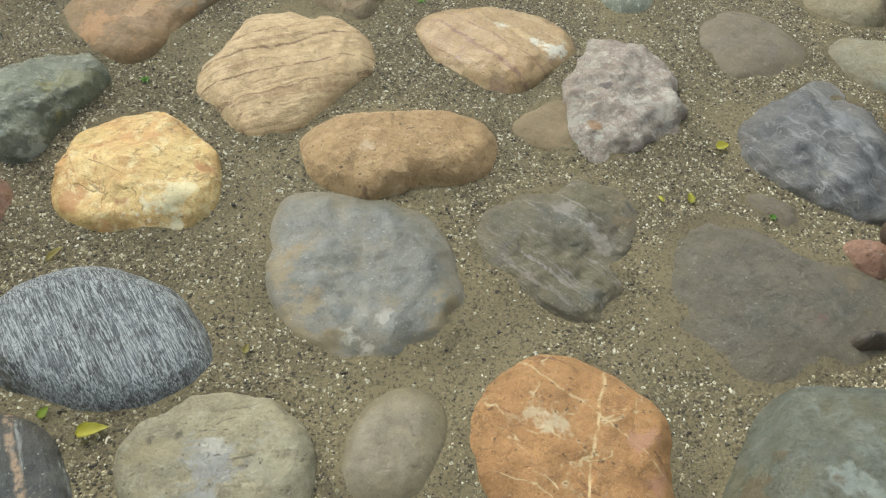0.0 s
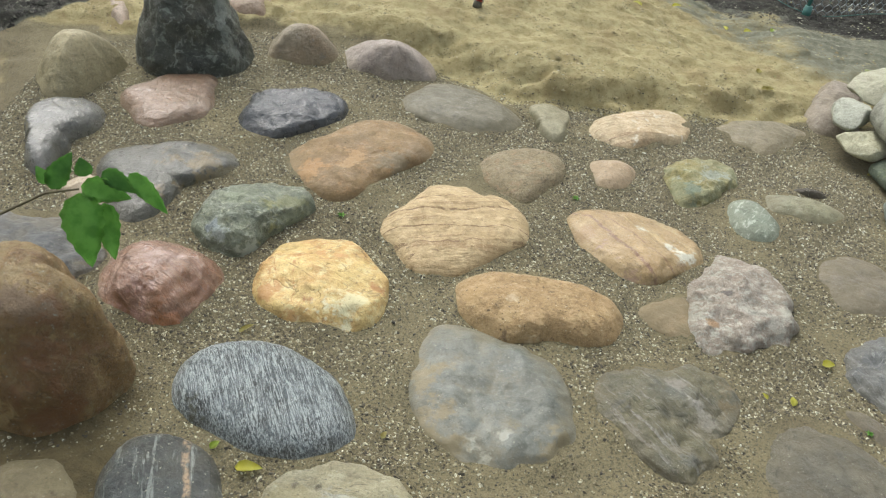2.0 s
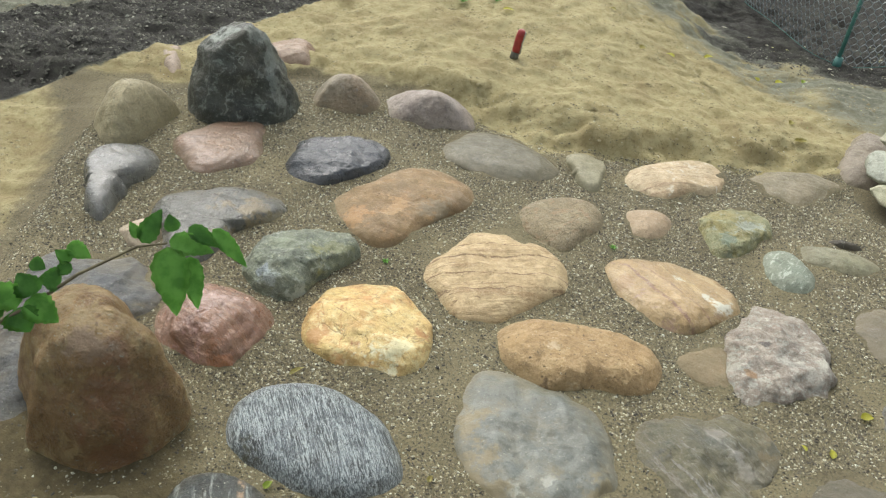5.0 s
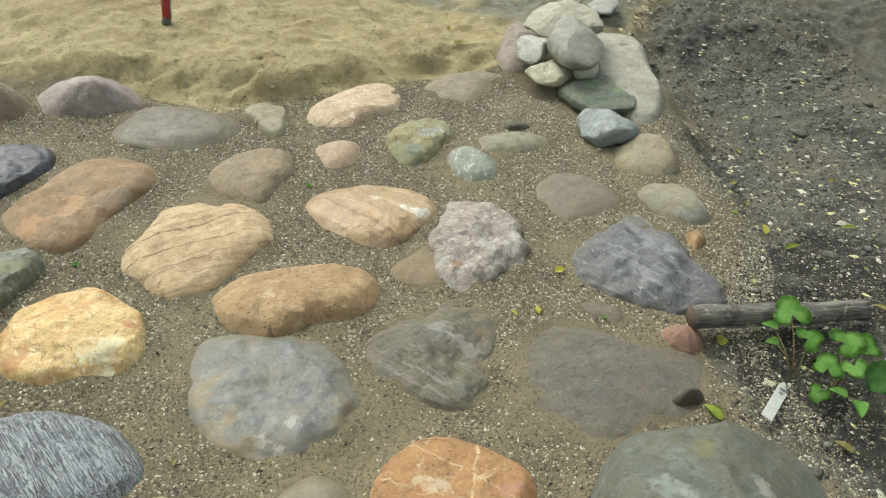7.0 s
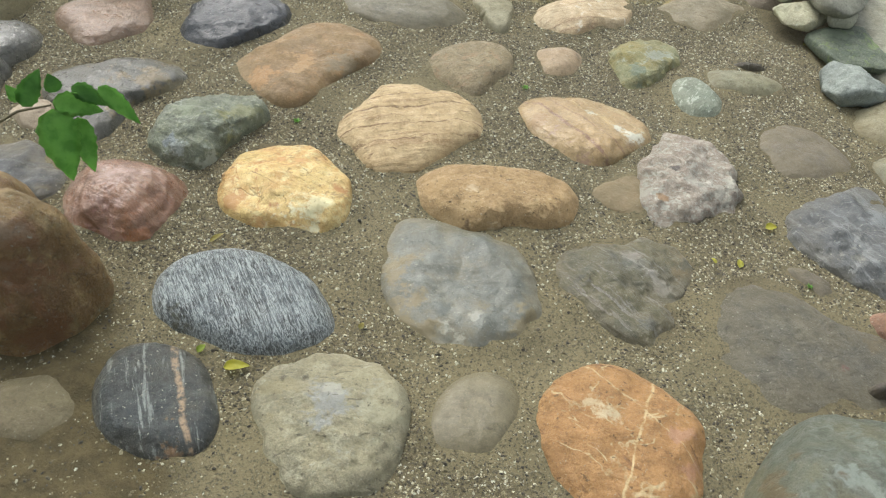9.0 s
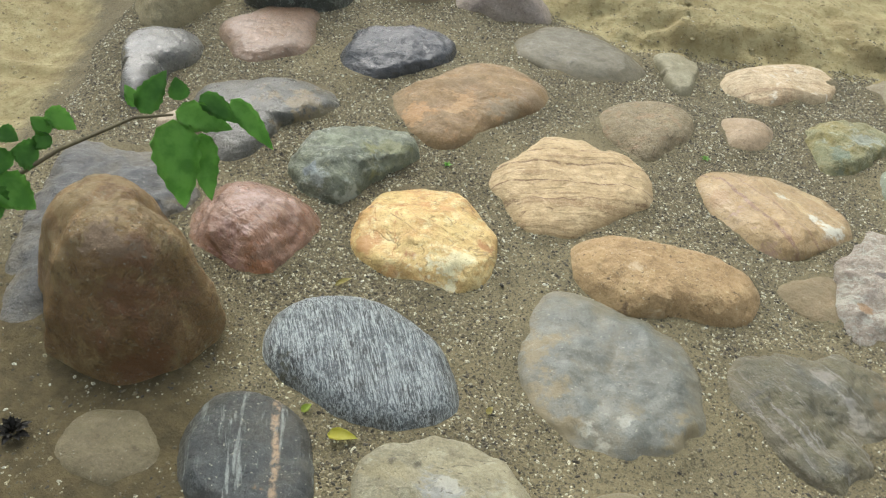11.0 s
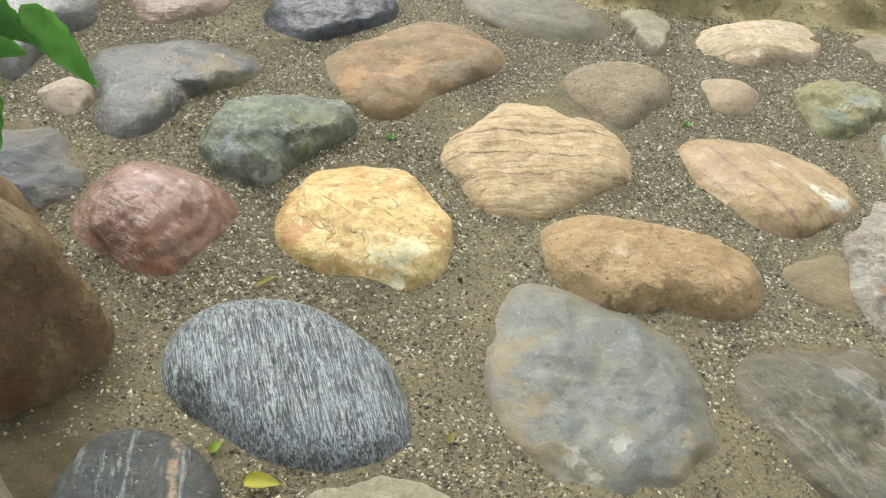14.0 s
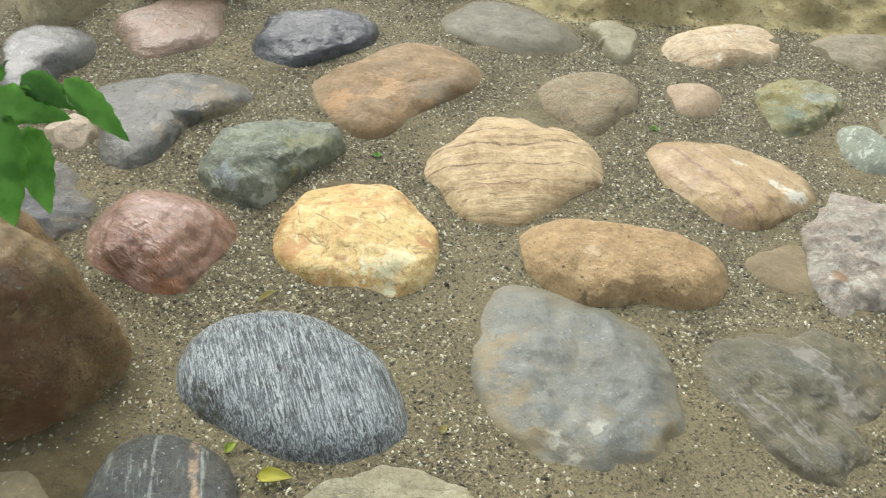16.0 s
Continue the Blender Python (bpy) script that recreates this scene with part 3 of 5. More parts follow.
# pale patches: a white vein, and sky sheen put into the colour
stone("river_stone", "broad grey stone with soft ridges and silt at its edge",
      0.244, -0.339, 0.022, 0, (11.7, 11.4, 11.9, 12.4, 12.8, 13.0, 13.2, 14.7, 16.6, 16.3, 14.4, 12.9, 12.3, 12.0, 11.8, 11.7, 11.4, 12.1, 12.6, 12.1, 12.2, 12.9, 13.1, 12.7),
      rock((118, 121, 118), (104, 107, 104), (134, 136, 132), part=0.58, streak=14, turn=-60, big=7, patches=((-0.026, -0.095, 0.01, (212, 212, 206)), (-0.013, -0.120, 0.014, (214, 214, 208)), (-0.005, -0.133, 0.012, (206, 206, 200)), (0.071, -0.012, 0.01, (186, 186, 180)), (0.020, -0.076, 0.008, (176, 176, 172)), (-0.115, 0.013, 0.04, (140, 122, 86)), (-0.128, 0.061, 0.03, (132, 116, 84)), (-0.091, -0.057, 0.03, (150, 132, 98)), (-0.071, -0.107, 0.035, (150, 132, 98)), (0.096, -0.088, 0.04, (140, 126, 96)),), rough=0.44, silt=0.6, silt_high=0.02, cracks=0, specks=0.45, relief=0.006), square=0.42, crown=0.46, lumps=0.55, cuts=2, chips=0.35)
stone("river_stone", "dull grey-brown layered stone lapped by silt",
      0.501, -0.315, 0.018, 0, (8.5, 10.6, 13.2, 14.0, 13.5, 12.6, 11.9, 11.7, 11.7, 11.5, 11.6, 11.3, 10.5, 9.3, 8.3, 7.9, 8.3, 9.1, 10.3, 11.2, 10.4, 8.7, 7.5, 7.4),
      rock((104, 104, 96), (116, 108, 78), (170, 162, 160), streak=70, turn=-48, stretch=0.1, part=0.56, soft=0.08, big=11, patches=((0.037, 0.033, 0.016, (176, 168, 166)), (0.013, 0.064, 0.014, (168, 158, 154)), (0.053, 0.003, 0.014, (170, 162, 158)), (-0.062, 0.078, 0.03, (112, 108, 98)), (0.092, 0.070, 0.03, (140, 118, 82)), (-0.074, 0.000, 0.025, (92, 94, 100)), (0.011, -0.094, 0.03, (100, 104, 104)),), specks=0.6, rough=0.46, relief=0.012, silt=0.5, silt_high=0.018), square=0.45, crown=0.5, lumps=0.9, cuts=3, chips=0.5)
stone("river_stone", "large flat brown-grey stone level with the silt",
      0.768, -0.402, 0.014, 0, (15.2, 13.3, 10.9, 9.5, 9.3, 10.2, 12.5, 15.0, 16.0, 15.8, 15.5, 15.2, 15.1, 15.3, 15.6, 16.0, 15.3, 12.8, 11.4, 11.5, 12.4, 13.2, 13.8, 14.7),
      rock((106, 102, 94), (94, 92, 86), (130, 126, 118), part=0.58, big=14, specks=0.7, patches=((0.037, -0.041, 0.007, (140, 70, 84)), (-0.04, 0.03, 0.03, (120, 118, 110)), (0.09, 0.0, 0.03, (124, 106, 84))), rough=0.5, silt=0.45, silt_high=0.025, film=0.05, relief=0.009), square=0.4, crown=0.45, lumps=0.4)
stone("river_stone", "orange-brown stone with thin white veins",
      0.457, -0.601, 0.026, 0, (10.8, 11.7, 11.8, 11.8, 12.2, 12.7, 13.2, 13.2, 12.7, 12.1, 11.8, 11.4, 10.8, 10.3, 10.2, 10.3, 10.8, 11.4, 11.9, 12.2, 12.0, 11.5, 11.1, 10.7),
      rock((206, 146, 78), (194, 134, 68), (208, 156, 104), part=0.58, vein=(238, 212, 164), vein_size=7, vein_width=0.012, patches=((-0.023, 0.032, 0.014, (236, 210, 172)), (-0.037, 0.054, 0.01, (230, 200, 158)), (-0.040, -0.024, 0.009, (226, 186, 158)), (0.084, 0.009, 0.02, (206, 146, 112)), (0.082, -0.033, 0.015, (200, 138, 104)), (0.047, 0.031, 0.01, (236, 206, 156)),), seams=((70, -0.02, 0.0026, (236, 202, 148)), (-50, 0.05, 0.002, (230, 196, 146))), lines=(-40, (136, 84, 40)), rough=0.52, silt=0.1, relief=0.009, film=0.03, cracks=0.2, pits=0.8), square=0.36, crown=0.4, lumps=0.5, cuts=3, chips=0.3)
stone("river_stone", "smooth olive-brown oval cobble",
      0.264, -0.572, 0.016, 0, (6.0, 6.4, 7.0, 7.5, 7.7, 7.7, 6.9, 6.2, 5.7, 5.3, 5.2, 5.3, 5.5, 6.1, 7.1, 7.5, 7.3, 7.0, 6.7, 6.4, 6.2, 6.0, 5.7, 5.7),
      rock((124, 112, 82), (114, 104, 80), (136, 122, 94), part=0.58, rough=0.45, specks=0.15, relief=0.002, silt=0.3), square=0.42, crown=0.46, lumps=0.3)
stone("river_stone", "cream-grey stone with small dark pits",
      0.078, -0.614, 0.03, 0, (10.0, 10.6, 11.0, 11.5, 11.8, 11.8, 11.6, 11.7, 11.8, 12.1, 12.0, 10.6, 9.1, 8.4, 8.3, 8.6, 9.1, 9.6, 9.8, 10.0, 10.4, 10.6, 10.3, 9.9),
      rock((186, 172, 138), (168, 158, 132), (204, 194, 168), part=0.53, big=10, lines=(10, (96, 90, 72)), specks=0.7, rough=0.55, relief=0.010, silt=0.15, pits=0.7, cracks=0.2, patches=((0.001, 0.019, 0.04, (178, 176, 178)), (-0.068, 0.036, 0.03, (180, 164, 126)), (-0.067, 0.063, 0.006, (100, 92, 76)), (-0.039, 0.065, 0.006, (100, 92, 76)), (0.065, 0.010, 0.03, (196, 186, 156)), (0.005, 0.050, 0.012, (208, 202, 190)),)), square=0.36, crown=0.4, lumps=0.7, cuts=4, chips=0.4)
stone("river_stone", "black banded stone with a pink quartz vein",
      -0.141, -0.595, 0.026, 0, (7.4, 6.8, 6.6, 7.0, 7.5, 8.2, 8.9, 9.7, 10.3, 10.4, 9.9, 9.1, 8.4, 7.9, 7.6, 7.6, 7.6, 7.5, 7.7, 8.3, 9.0, 9.6, 9.3, 8.4),
      rock((54, 61, 64), (72, 79, 84), (176, 180, 180), streak=90, turn=-70, stretch=0.1, part=0.56, soft=0.08, seams=((-69, 0.028, 0.006, (206, 168, 136)),), patches=((0.045, -0.09, 0.03, (176, 128, 84)), (-0.07, -0.08, 0.02, (170, 120, 74))), specks=0.9, rough=0.42, silt=0.25, film=0.04, relief=0.012), square=0.36, crown=0.4, lumps=0.5, cuts=3, chips=0.25)
stone("river_stone", "tan stone nearly buried in mud",
      -0.3, -0.619, 0.012, 0.0, (5.9, 5.5, 5.5, 5.9, 5.7, 5, 5, 5.5, 5.7, 6.3, 6.2, 5.9, 5.5, 4.9, 4.9, 5.5, 5.8, 6.2),
      rock((124, 110, 74), (112, 98, 66), rough=0.55, silt=0.3, silt_high=0.03), square=0.4, crown=0.5, lumps=0.4)
stone("river_stone", "rounded mauve granite cobble against the sand",
      -0.103, 0.705, 0.075, 0, (10.5, 10.5, 11.0, 11.0, 10.4, 11.0, 12.2, 13.1, 14.3, 15.7, 15.6, 13.9, 12.0, 10.6, 8.5, 6.3, 5.5, 5.3, 5.1, 5.0, 5.1, 5.8, 8.1, 10.4),
      rock((158, 138, 132), (174, 156, 150), (134, 116, 112), part=0.55, big=20, specks=0.6, rough=0.55, silt=0.3), square=0.7, crown=0.75, lumps=0.4)
stone("river_stone", "rounded grey-brown cobble against the sand",
      -0.337, 0.719, 0.08, 0.0, (9, 8.8, 8.7, 7.7, 6.2, 5.8, 6.1, 7.4, 9.2, 8.8, 8.5, 8.8, 7.3, 6.9, 6.5, 6.4, 7.1, 8.4),
      rock((148, 132, 110), (156, 128, 98), (136, 128, 120), part=0.55, rough=0.45, silt=0.4), square=0.65, crown=0.7, lumps=0.4)
stone("river_stone", "long flat olive-grey stone",
      0.086, 0.550, 0.024, 0, (14.2, 13.3, 12.3, 11.5, 11.2, 11.6, 12.3, 13.4, 14.1, 14.2, 14.0, 13.8, 13.8, 13.0, 11.0, 9.6, 9.2, 9.2, 9.5, 10.0, 10.4, 11.2, 12.4, 13.8),
      rock((94, 89, 70), (102, 95, 74), (86, 80, 66), part=0.58, rough=0.5, specks=0.15, relief=0.003, silt=0.35), square=0.45, crown=0.5, lumps=0.35)
stone("river_stone", "small square greenish-grey stone",
      0.288, 0.550, 0.02, 0, (4.9, 5.3, 6.2, 7.7, 9.5, 10.6, 10.3, 9.8, 8.8, 6.2, 3.5, 2.5, 2.6, 2.5, 2.1, 2.3, 3.1, 4.1, 5.8, 7.5, 7.3, 6.2, 5.4, 5.0),
      rock((164, 153, 122), (150, 141, 114), (180, 170, 142), part=0.57, rough=0.55, silt=0.3), square=0.32, crown=0.4, lumps=0.5, cuts=2)
stone("river_stone", "pale peach stone with ribbed layers",
      0.503, 0.594, 0.028, 0, (11.5, 13.3, 15.5, 16.4, 15.1, 12.0, 9.8, 8.8, 8.3, 8.0, 8.4, 9.4, 10.8, 11.9, 12.0, 11.6, 11.3, 10.3, 8.8, 7.5, 6.7, 6.5, 7.7, 9.8),
      rock((202, 166, 124), (216, 188, 152), (158, 120, 84), streak=85, turn=25, stretch=0.08, part=0.53, soft=0.1, vein=(236, 222, 206), vein_size=9, vein_width=0.02, rough=0.55, silt=0.15, film=0.03, relief=0.008), square=0.4, crown=0.45, lumps=0.35, cuts=2)
stone("river_stone", "low brown stone mostly under silt",
      0.812, 0.684, 0.019, 0.0, (9.5, 13.5, 11.6, 10.5, 8.4, 7.6, 7.7, 8.6, 9.1, 11, 10.8, 11.6, 10.8, 10.5, 8.3, 7, 6.7, 7.5),
      rock((150, 132, 104), (138, 124, 98), rough=0.5, silt=0.3), square=0.5, crown=0.6, lumps=0.5)
stone("river_stone", "rounded tan stone with swirling bands",
      0.243, 0.298, 0.026, 0, (8.3, 9.2, 10.7, 12.7, 13.9, 13.4, 12.0, 11.0, 10.5, 9.9, 9.3, 9.0, 8.8, 8.9, 8.7, 8.5, 8.3, 8.9, 9.3, 8.7, 7.5, 6.7, 6.6, 7.3),
      rock((192, 166, 126), (174, 152, 116), (134, 112, 82), streak=60, turn=40, stretch=0.3, warp=2.6, part=0.55, soft=0.06, vein=(206, 162, 122), vein_size=14, vein_width=0.03, rough=0.5, silt=0.3, relief=0.016), square=0.42, crown=0.46, lumps=0.5)
stone("river_stone", "small rounded pinkish-brown cobble",
      0.433, 0.359, 0.02, 0, (5.0, 5.7, 6.6, 7.7, 8.4, 8.5, 7.8, 7.3, 7.0, 6.4, 5.7, 5.0, 4.6, 4.6, 4.8, 5.2, 5.6, 5.4, 5.0, 4.5, 4.3, 4.3, 4.5, 4.6),
      rock((172, 138, 102), (186, 154, 122), (150, 124, 104), part=0.56, rough=0.5, silt=0.3), square=0.55, crown=0.6, lumps=0.4)
stone("river_stone", "yellow and green stone with a rusty corner",
      0.628, 0.389, 0.024, 0, (6.1, 8.3, 9.6, 11.6, 13.0, 12.5, 11.1, 10.1, 9.5, 8.9, 8.2, 8.1, 8.2, 8.0, 8.4, 9.6, 10.5, 9.3, 7.6, 6.3, 5.6, 5.2, 5.0, 4.8),
      rock((180, 162, 92), (164, 164, 120), (196, 198, 178), part=0.55, big=16, patches=((0.05, -0.055, 0.016, (190, 118, 64)), (0.03, 0.03, 0.03, (190, 194, 182)), (-0.02, -0.05, 0.025, (132, 150, 130))), rough=0.55, relief=0.012, silt=0.1), square=0.42, crown=0.45, lumps=0.8, cuts=4, chips=0.6)
stone("river_stone", "oval green-grey stone flecked with white",
      0.718, 0.279, 0.02, 0, (5.9, 5.7, 5.8, 6.3, 7.1, 8.1, 8.2, 7.5, 6.7, 5.8, 5.3, 5.2, 4.9, 4.8, 5.1, 5.7, 6.3, 6.9, 7.0, 7.1, 7.0, 6.7, 6.2, 6.0),
      rock((128, 138, 122), (142, 150, 134), (214, 216, 206), streak=150, turn=60, stretch=0.3, part=0.53, specks=0.8, rough=0.5, silt=0.2), square=0.42, crown=0.46, lumps=0.3)
stone("river_stone", "low smooth olive stone lapped by silt",
      0.844, 0.363, 0.019, 0.0, (9, 7.6, 5.8, 5, 4.5, 4.6, 5.4, 6.6, 8.6, 8.3, 7.8, 5.9, 5.1, 5, 4.8, 5.2, 6.7, 7.8),
      rock((150, 143, 110), (138, 134, 108), (160, 156, 132), part=0.58, rough=0.5, silt=0.4), square=0.5, crown=0.6, lumps=0.4)
stone("river_stone", "flat purplish-grey stone level with the grit",
      0.904, 0.118, 0.015, 0.0, (8.8, 8.1, 8.4, 9, 9.3, 9.1, 8.6, 8.8, 8.4, 8.8, 8.8, 9.2, 9.7, 8.6, 8.2, 8.2, 9.1, 9.7),
      rock((110, 100, 90), (118, 106, 92), rough=0.5, specks=0.3, silt=0.55, silt_high=0.025), square=0.4, crown=0.5, lumps=0.4, cuts=2)
stone("river_stone", "large blue-grey slate block with a broken edge",
      0.913, -0.148, 0.032, 0, (11.6, 11.9, 13.6, 16.6, 17.8, 15.5, 12.7, 11.0, 10.4, 10.3, 10.5, 10.8, 11.0, 10.3, 9.2, 8.8, 9.4, 10.7, 12.3, 14.0, 16.1, 17.0, 15.3, 12.8),
      rock((106, 108, 114), (92, 94, 100), (150, 152, 158), streak=44, turn=-65, stretch=0.1, part=0.55, soft=0.08, specks=0.6, vein=(170, 170, 174), vein_size=9, vein_width=0.008, rough=0.4, wet=0.15, relief=0.012, silt=0.3, film=0.04, patches=((0.06, 0.04, 0.03, (150, 152, 160)), (-0.02, -0.06, 0.02, (150, 146, 140)))), square=0.42, crown=0.46, lumps=0.8, cuts=5, tilt=(0.15, 0.0), chips=0.6)
stone("river_stone", "small flat dark brown stone",
      0.81, -0.257, 0.012, 0.0, (3.5, 3.2, 2.7, 2.6, 2.9, 3.6, 4, 4.9, 3.9, 3, 2.5, 2.4, 2.6, 3.3, 4.2, 4, 4.2, 3.6),
      rock((104, 92, 78), (92, 84, 74), rough=0.5, silt=0.4), square=0.5, crown=0.6, lumps=0.4)
stone("river_stone", "sandy edging stone with a pale rim",
      1.122, 0.242, 0.042, -0.013, (8.2, 8.2, 9.3, 9.9, 9.8, 8.1, 7.7, 8.4, 8.2, 8.6, 9.2, 8.8, 8.7, 9.1, 9.3, 9.4, 8, 7.7),
      rock((148, 130, 92), (158, 146, 116), (190, 180, 154), part=0.6, rough=0.55, silt=0.75, silt_high=0.03, film=0.2, patches=((0.072, 0.0, 0.013, (210, 206, 194)), (0.07, -0.04, 0.01, (210, 206, 194)))), square=0.4, crown=0.45, lumps=0.5, tilt=(0.26, 0.0))
stone("river_stone", "greenish edging stone with a pale chipped end",
      1.092, 0.046, 0.042, -0.013, (5.9, 5.6, 5.9, 6.8, 7.5, 9, 8.8, 8.6, 6.6, 5.8, 5.3, 5.5, 6.6, 7.8, 9, 9.3, 7.6, 6.8),
      rock((142, 130, 96), (140, 142, 130), (170, 166, 150), part=0.6, rough=0.5, silt=0.7, silt_high=0.025, film=0.2, patches=((0.045, -0.05, 0.014, (218, 214, 204)), (0.01, -0.065, 0.022, (150, 156, 148)), (0.055, -0.01, 0.01, (200, 196, 184)))), square=0.4, crown=0.45, lumps=0.5, tilt=(0.26, -0.05))
stone("river_stone", "small ochre stone in dark soil",
      1.077, -0.084, 0.019, 0.0, (2.2, 2.6, 3.2, 2.8, 2.7, 2.3, 2.2, 2.5, 2.1, 2, 2.1, 2.6, 3.9, 2.7, 2.1, 1.9, 2, 2.1),
      rock((172, 132, 72), (156, 116, 62), rough=0.6, silt=0.2), square=0.5, crown=0.6, lumps=0.6)
stone("river_stone", "small reddish stone under the log end",
      0.913, -0.348, 0.031, 0.0, (3.7, 3.1, 2.8, 2.8, 2.7, 3, 3.7, 3.8, 3.5, 3.1, 3.1, 2.8, 2.8, 3.3, 3.1, 3.4, 3.4, 3.4),
      rock((166, 118, 92), (152, 106, 84), (206, 178, 156), part=0.6, rough=0.38, silt=0.05, film=0.02), square=0.6, crown=0.7, lumps=0.4)
stone("boulder", "large grey-green boulder with white quartz patches",
      0.763, -0.691, 0.1, 0, (18.9, 20.9, 19.6, 17.2, 15.4, 14.7, 14.9, 15.4, 15.1, 14.5, 14.6, 15.4, 16.5, 17.7, 17.5, 15.6, 13.7, 12.7, 12.1, 11.9, 11.9, 11.8, 12.2, 14.6),
      rock((122, 130, 120), (132, 128, 100), (160, 166, 158), part=0.57, big=11, wet=0.25, patches=((0.061, -0.013, 0.018, (222, 216, 200)), (0.039, -0.044, 0.012, (220, 212, 194)), (-0.071, -0.091, 0.022, (214, 208, 192)), (-0.055, -0.002, 0.022, (176, 182, 174)), (-0.070, 0.014, 0.014, (180, 186, 180)), (0.131, 0.019, 0.01, (226, 220, 206)), (0.139, -0.025, 0.01, (228, 222, 208)), (0.011, 0.049, 0.02, (146, 138, 84)), (-0.159, -0.018, 0.05, (132, 110, 72)), (-0.021, -0.080, 0.03, (142, 124, 82)), (0.064, -0.066, 0.03, (140, 120, 80)),), vein=(150, 158, 150), vein_size=12, vein_width=0.02, specks=0.5, rough=0.46, relief=0.012, silt=0.1, film=0.03), square=0.36, crown=0.42, lumps=0.6, cuts=2)
stone("boulder", "upright brown boulder with rusty stains",
      -0.383, -0.428, 0.19, -0.01, (12.5, 12.0, 9.7, 7.8, 7.4, 9.6, 12.6, 14.9, 17.1, 18.8, 18.3, 16.5, 14.1, 11.0, 9.5, 10.4, 11.4, 10.9, 11.0, 11.9, 12.1, 12.2, 12.2, 11.9),
      rock((180, 136, 72), (152, 108, 56), (206, 170, 110), part=0.52, wet=0.15, big=9, lines=(80, (170, 142, 96)), vein=(176, 150, 104), vein_size=14, vein_width=0.02, specks=0.9, cracks=0.5, rough=0.46, relief=0.014, silt=0.1, film=0.03, patches=((0.0, 0.0, 0.07, (186, 152, 96)), (0.06, -0.07, 0.05, (160, 104, 56)), (0.02, -0.05, 0.025, (176, 142, 112)))), square=0.55, crown=0.5, lumps=0.8, chips=0.3)
stone("river_stone", "flat blue-grey stone behind the boulder",
      -0.539, -0.252, 0.025, 0.0, (9.5, 12.7, 14.3, 15.3, 16.7, 16.4, 16.6, 15, 10.9, 9.5, 9.3, 10, 12.4, 17.4, 25.1, 11.1, 8.5, 8.4),
      rock((88, 90, 96), (76, 78, 82), (120, 106, 84), streak=24, turn=20, part=0.58, rough=0.42, relief=0.012, silt=0.4), square=0.45, crown=0.5, lumps=0.6, cuts=2, chips=0.7)
stone("river_stone", "small angular pale pink stone in grit",
      -0.539, -0.007, 0.025, 0.0, (4, 3.7, 3.7, 4.1, 3.8, 4, 3.9, 4.1, 4.4, 4.5, 3.7, 3.3, 3.4, 3.9, 3.9, 4.4, 4.5, 3.9),
      rock((200, 176, 152), (188, 162, 136), (214, 196, 176), part=0.57, rough=0.5, silt=0.15), square=0.42, crown=0.45, lumps=0.6, cuts=3)
stone("river_stone", "wet pinkish-brown block of stone in the grit",
      -0.534, 0.369, 0.026, 0, (9.3, 8.9, 9.1, 10.2, 13.0, 15.5, 15.6, 14.2, 12.1, 10.4, 10.0, 10.7, 11.3, 10.8, 10.3, 9.7, 10.2, 11.6, 12.3, 11.1, 9.9, 9.6, 10.1, 10.0),
      rock((154, 112, 84), (138, 100, 74), (176, 136, 112), part=0.6, wet=0.6, rough=0.34, silt=0.3), square=0.36, crown=0.4, lumps=0.4, cuts=2)
stone("river_stone", "wet dark slate-blue stone with glossy ridges",
      -0.265, 0.377, 0.034, 0, (8.8, 10.3, 11.8, 13.5, 14.5, 13.9, 13.1, 12.9, 13.3, 13.6, 13.1, 12.0, 11.3, 11.2, 11.2, 11.1, 11.1, 10.2, 8.2, 6.7, 6.2, 6.2, 6.4, 7.1),
      rock((48, 56, 68), (58, 66, 78), (78, 86, 100), streak=26, turn=25, stretch=0.3, part=0.58, wet=0.45, rough=0.3, relief=0.012, silt=0.08, film=0.02, cracks=0, specks=0.15, pits=0.2), square=0.36, crown=0.4, lumps=1.2, cuts=1, chips=0.2)
stone("river_stone", "long wet grey stone with a sheen",
      -0.421, 0.049, 0.03, 0, (4.0, 4.6, 9.0, 15.1, 17.4, 17.3, 16.4, 15.5, 15.2, 15.8, 16.4, 14.7, 12.1, 10.1, 9.7, 10.1, 11.1, 12.3, 12.5, 10.1, 7.5, 5.7, 4.8, 4.5),
      rock((78, 80, 76), (90, 89, 80), (72, 68, 56), part=0.56, big=8, wet=0.45, patches=((0.05, 0.06, 0.06, (134, 112, 72)), (0.12, 0.05, 0.04, (128, 118, 88))), rough=0.3, specks=0.2, relief=0.006, silt=0.15, film=0.02, cracks=0, pits=0.1), square=0.42, crown=0.45, lumps=0.8)
stone("river_stone", "wet grey edging stone with a pale band",
      -0.691, 0.112, 0.045, 0, (5.9, 5.6, 5.6, 8.3, 13.3, 17.4, 19.2, 18.7, 15.7, 9.6, 5.0, 3.2, 2.9, 2.8, 2.5, 1.9, 1.8, 2.8, 5.2, 8.9, 11.8, 9.3, 6.7, 5.7),
      rock((98, 100, 100), (86, 88, 88), (126, 126, 120), part=0.58, wet=0.8, rough=0.28, silt=0.25), square=0.42, crown=0.44, lumps=0.5)
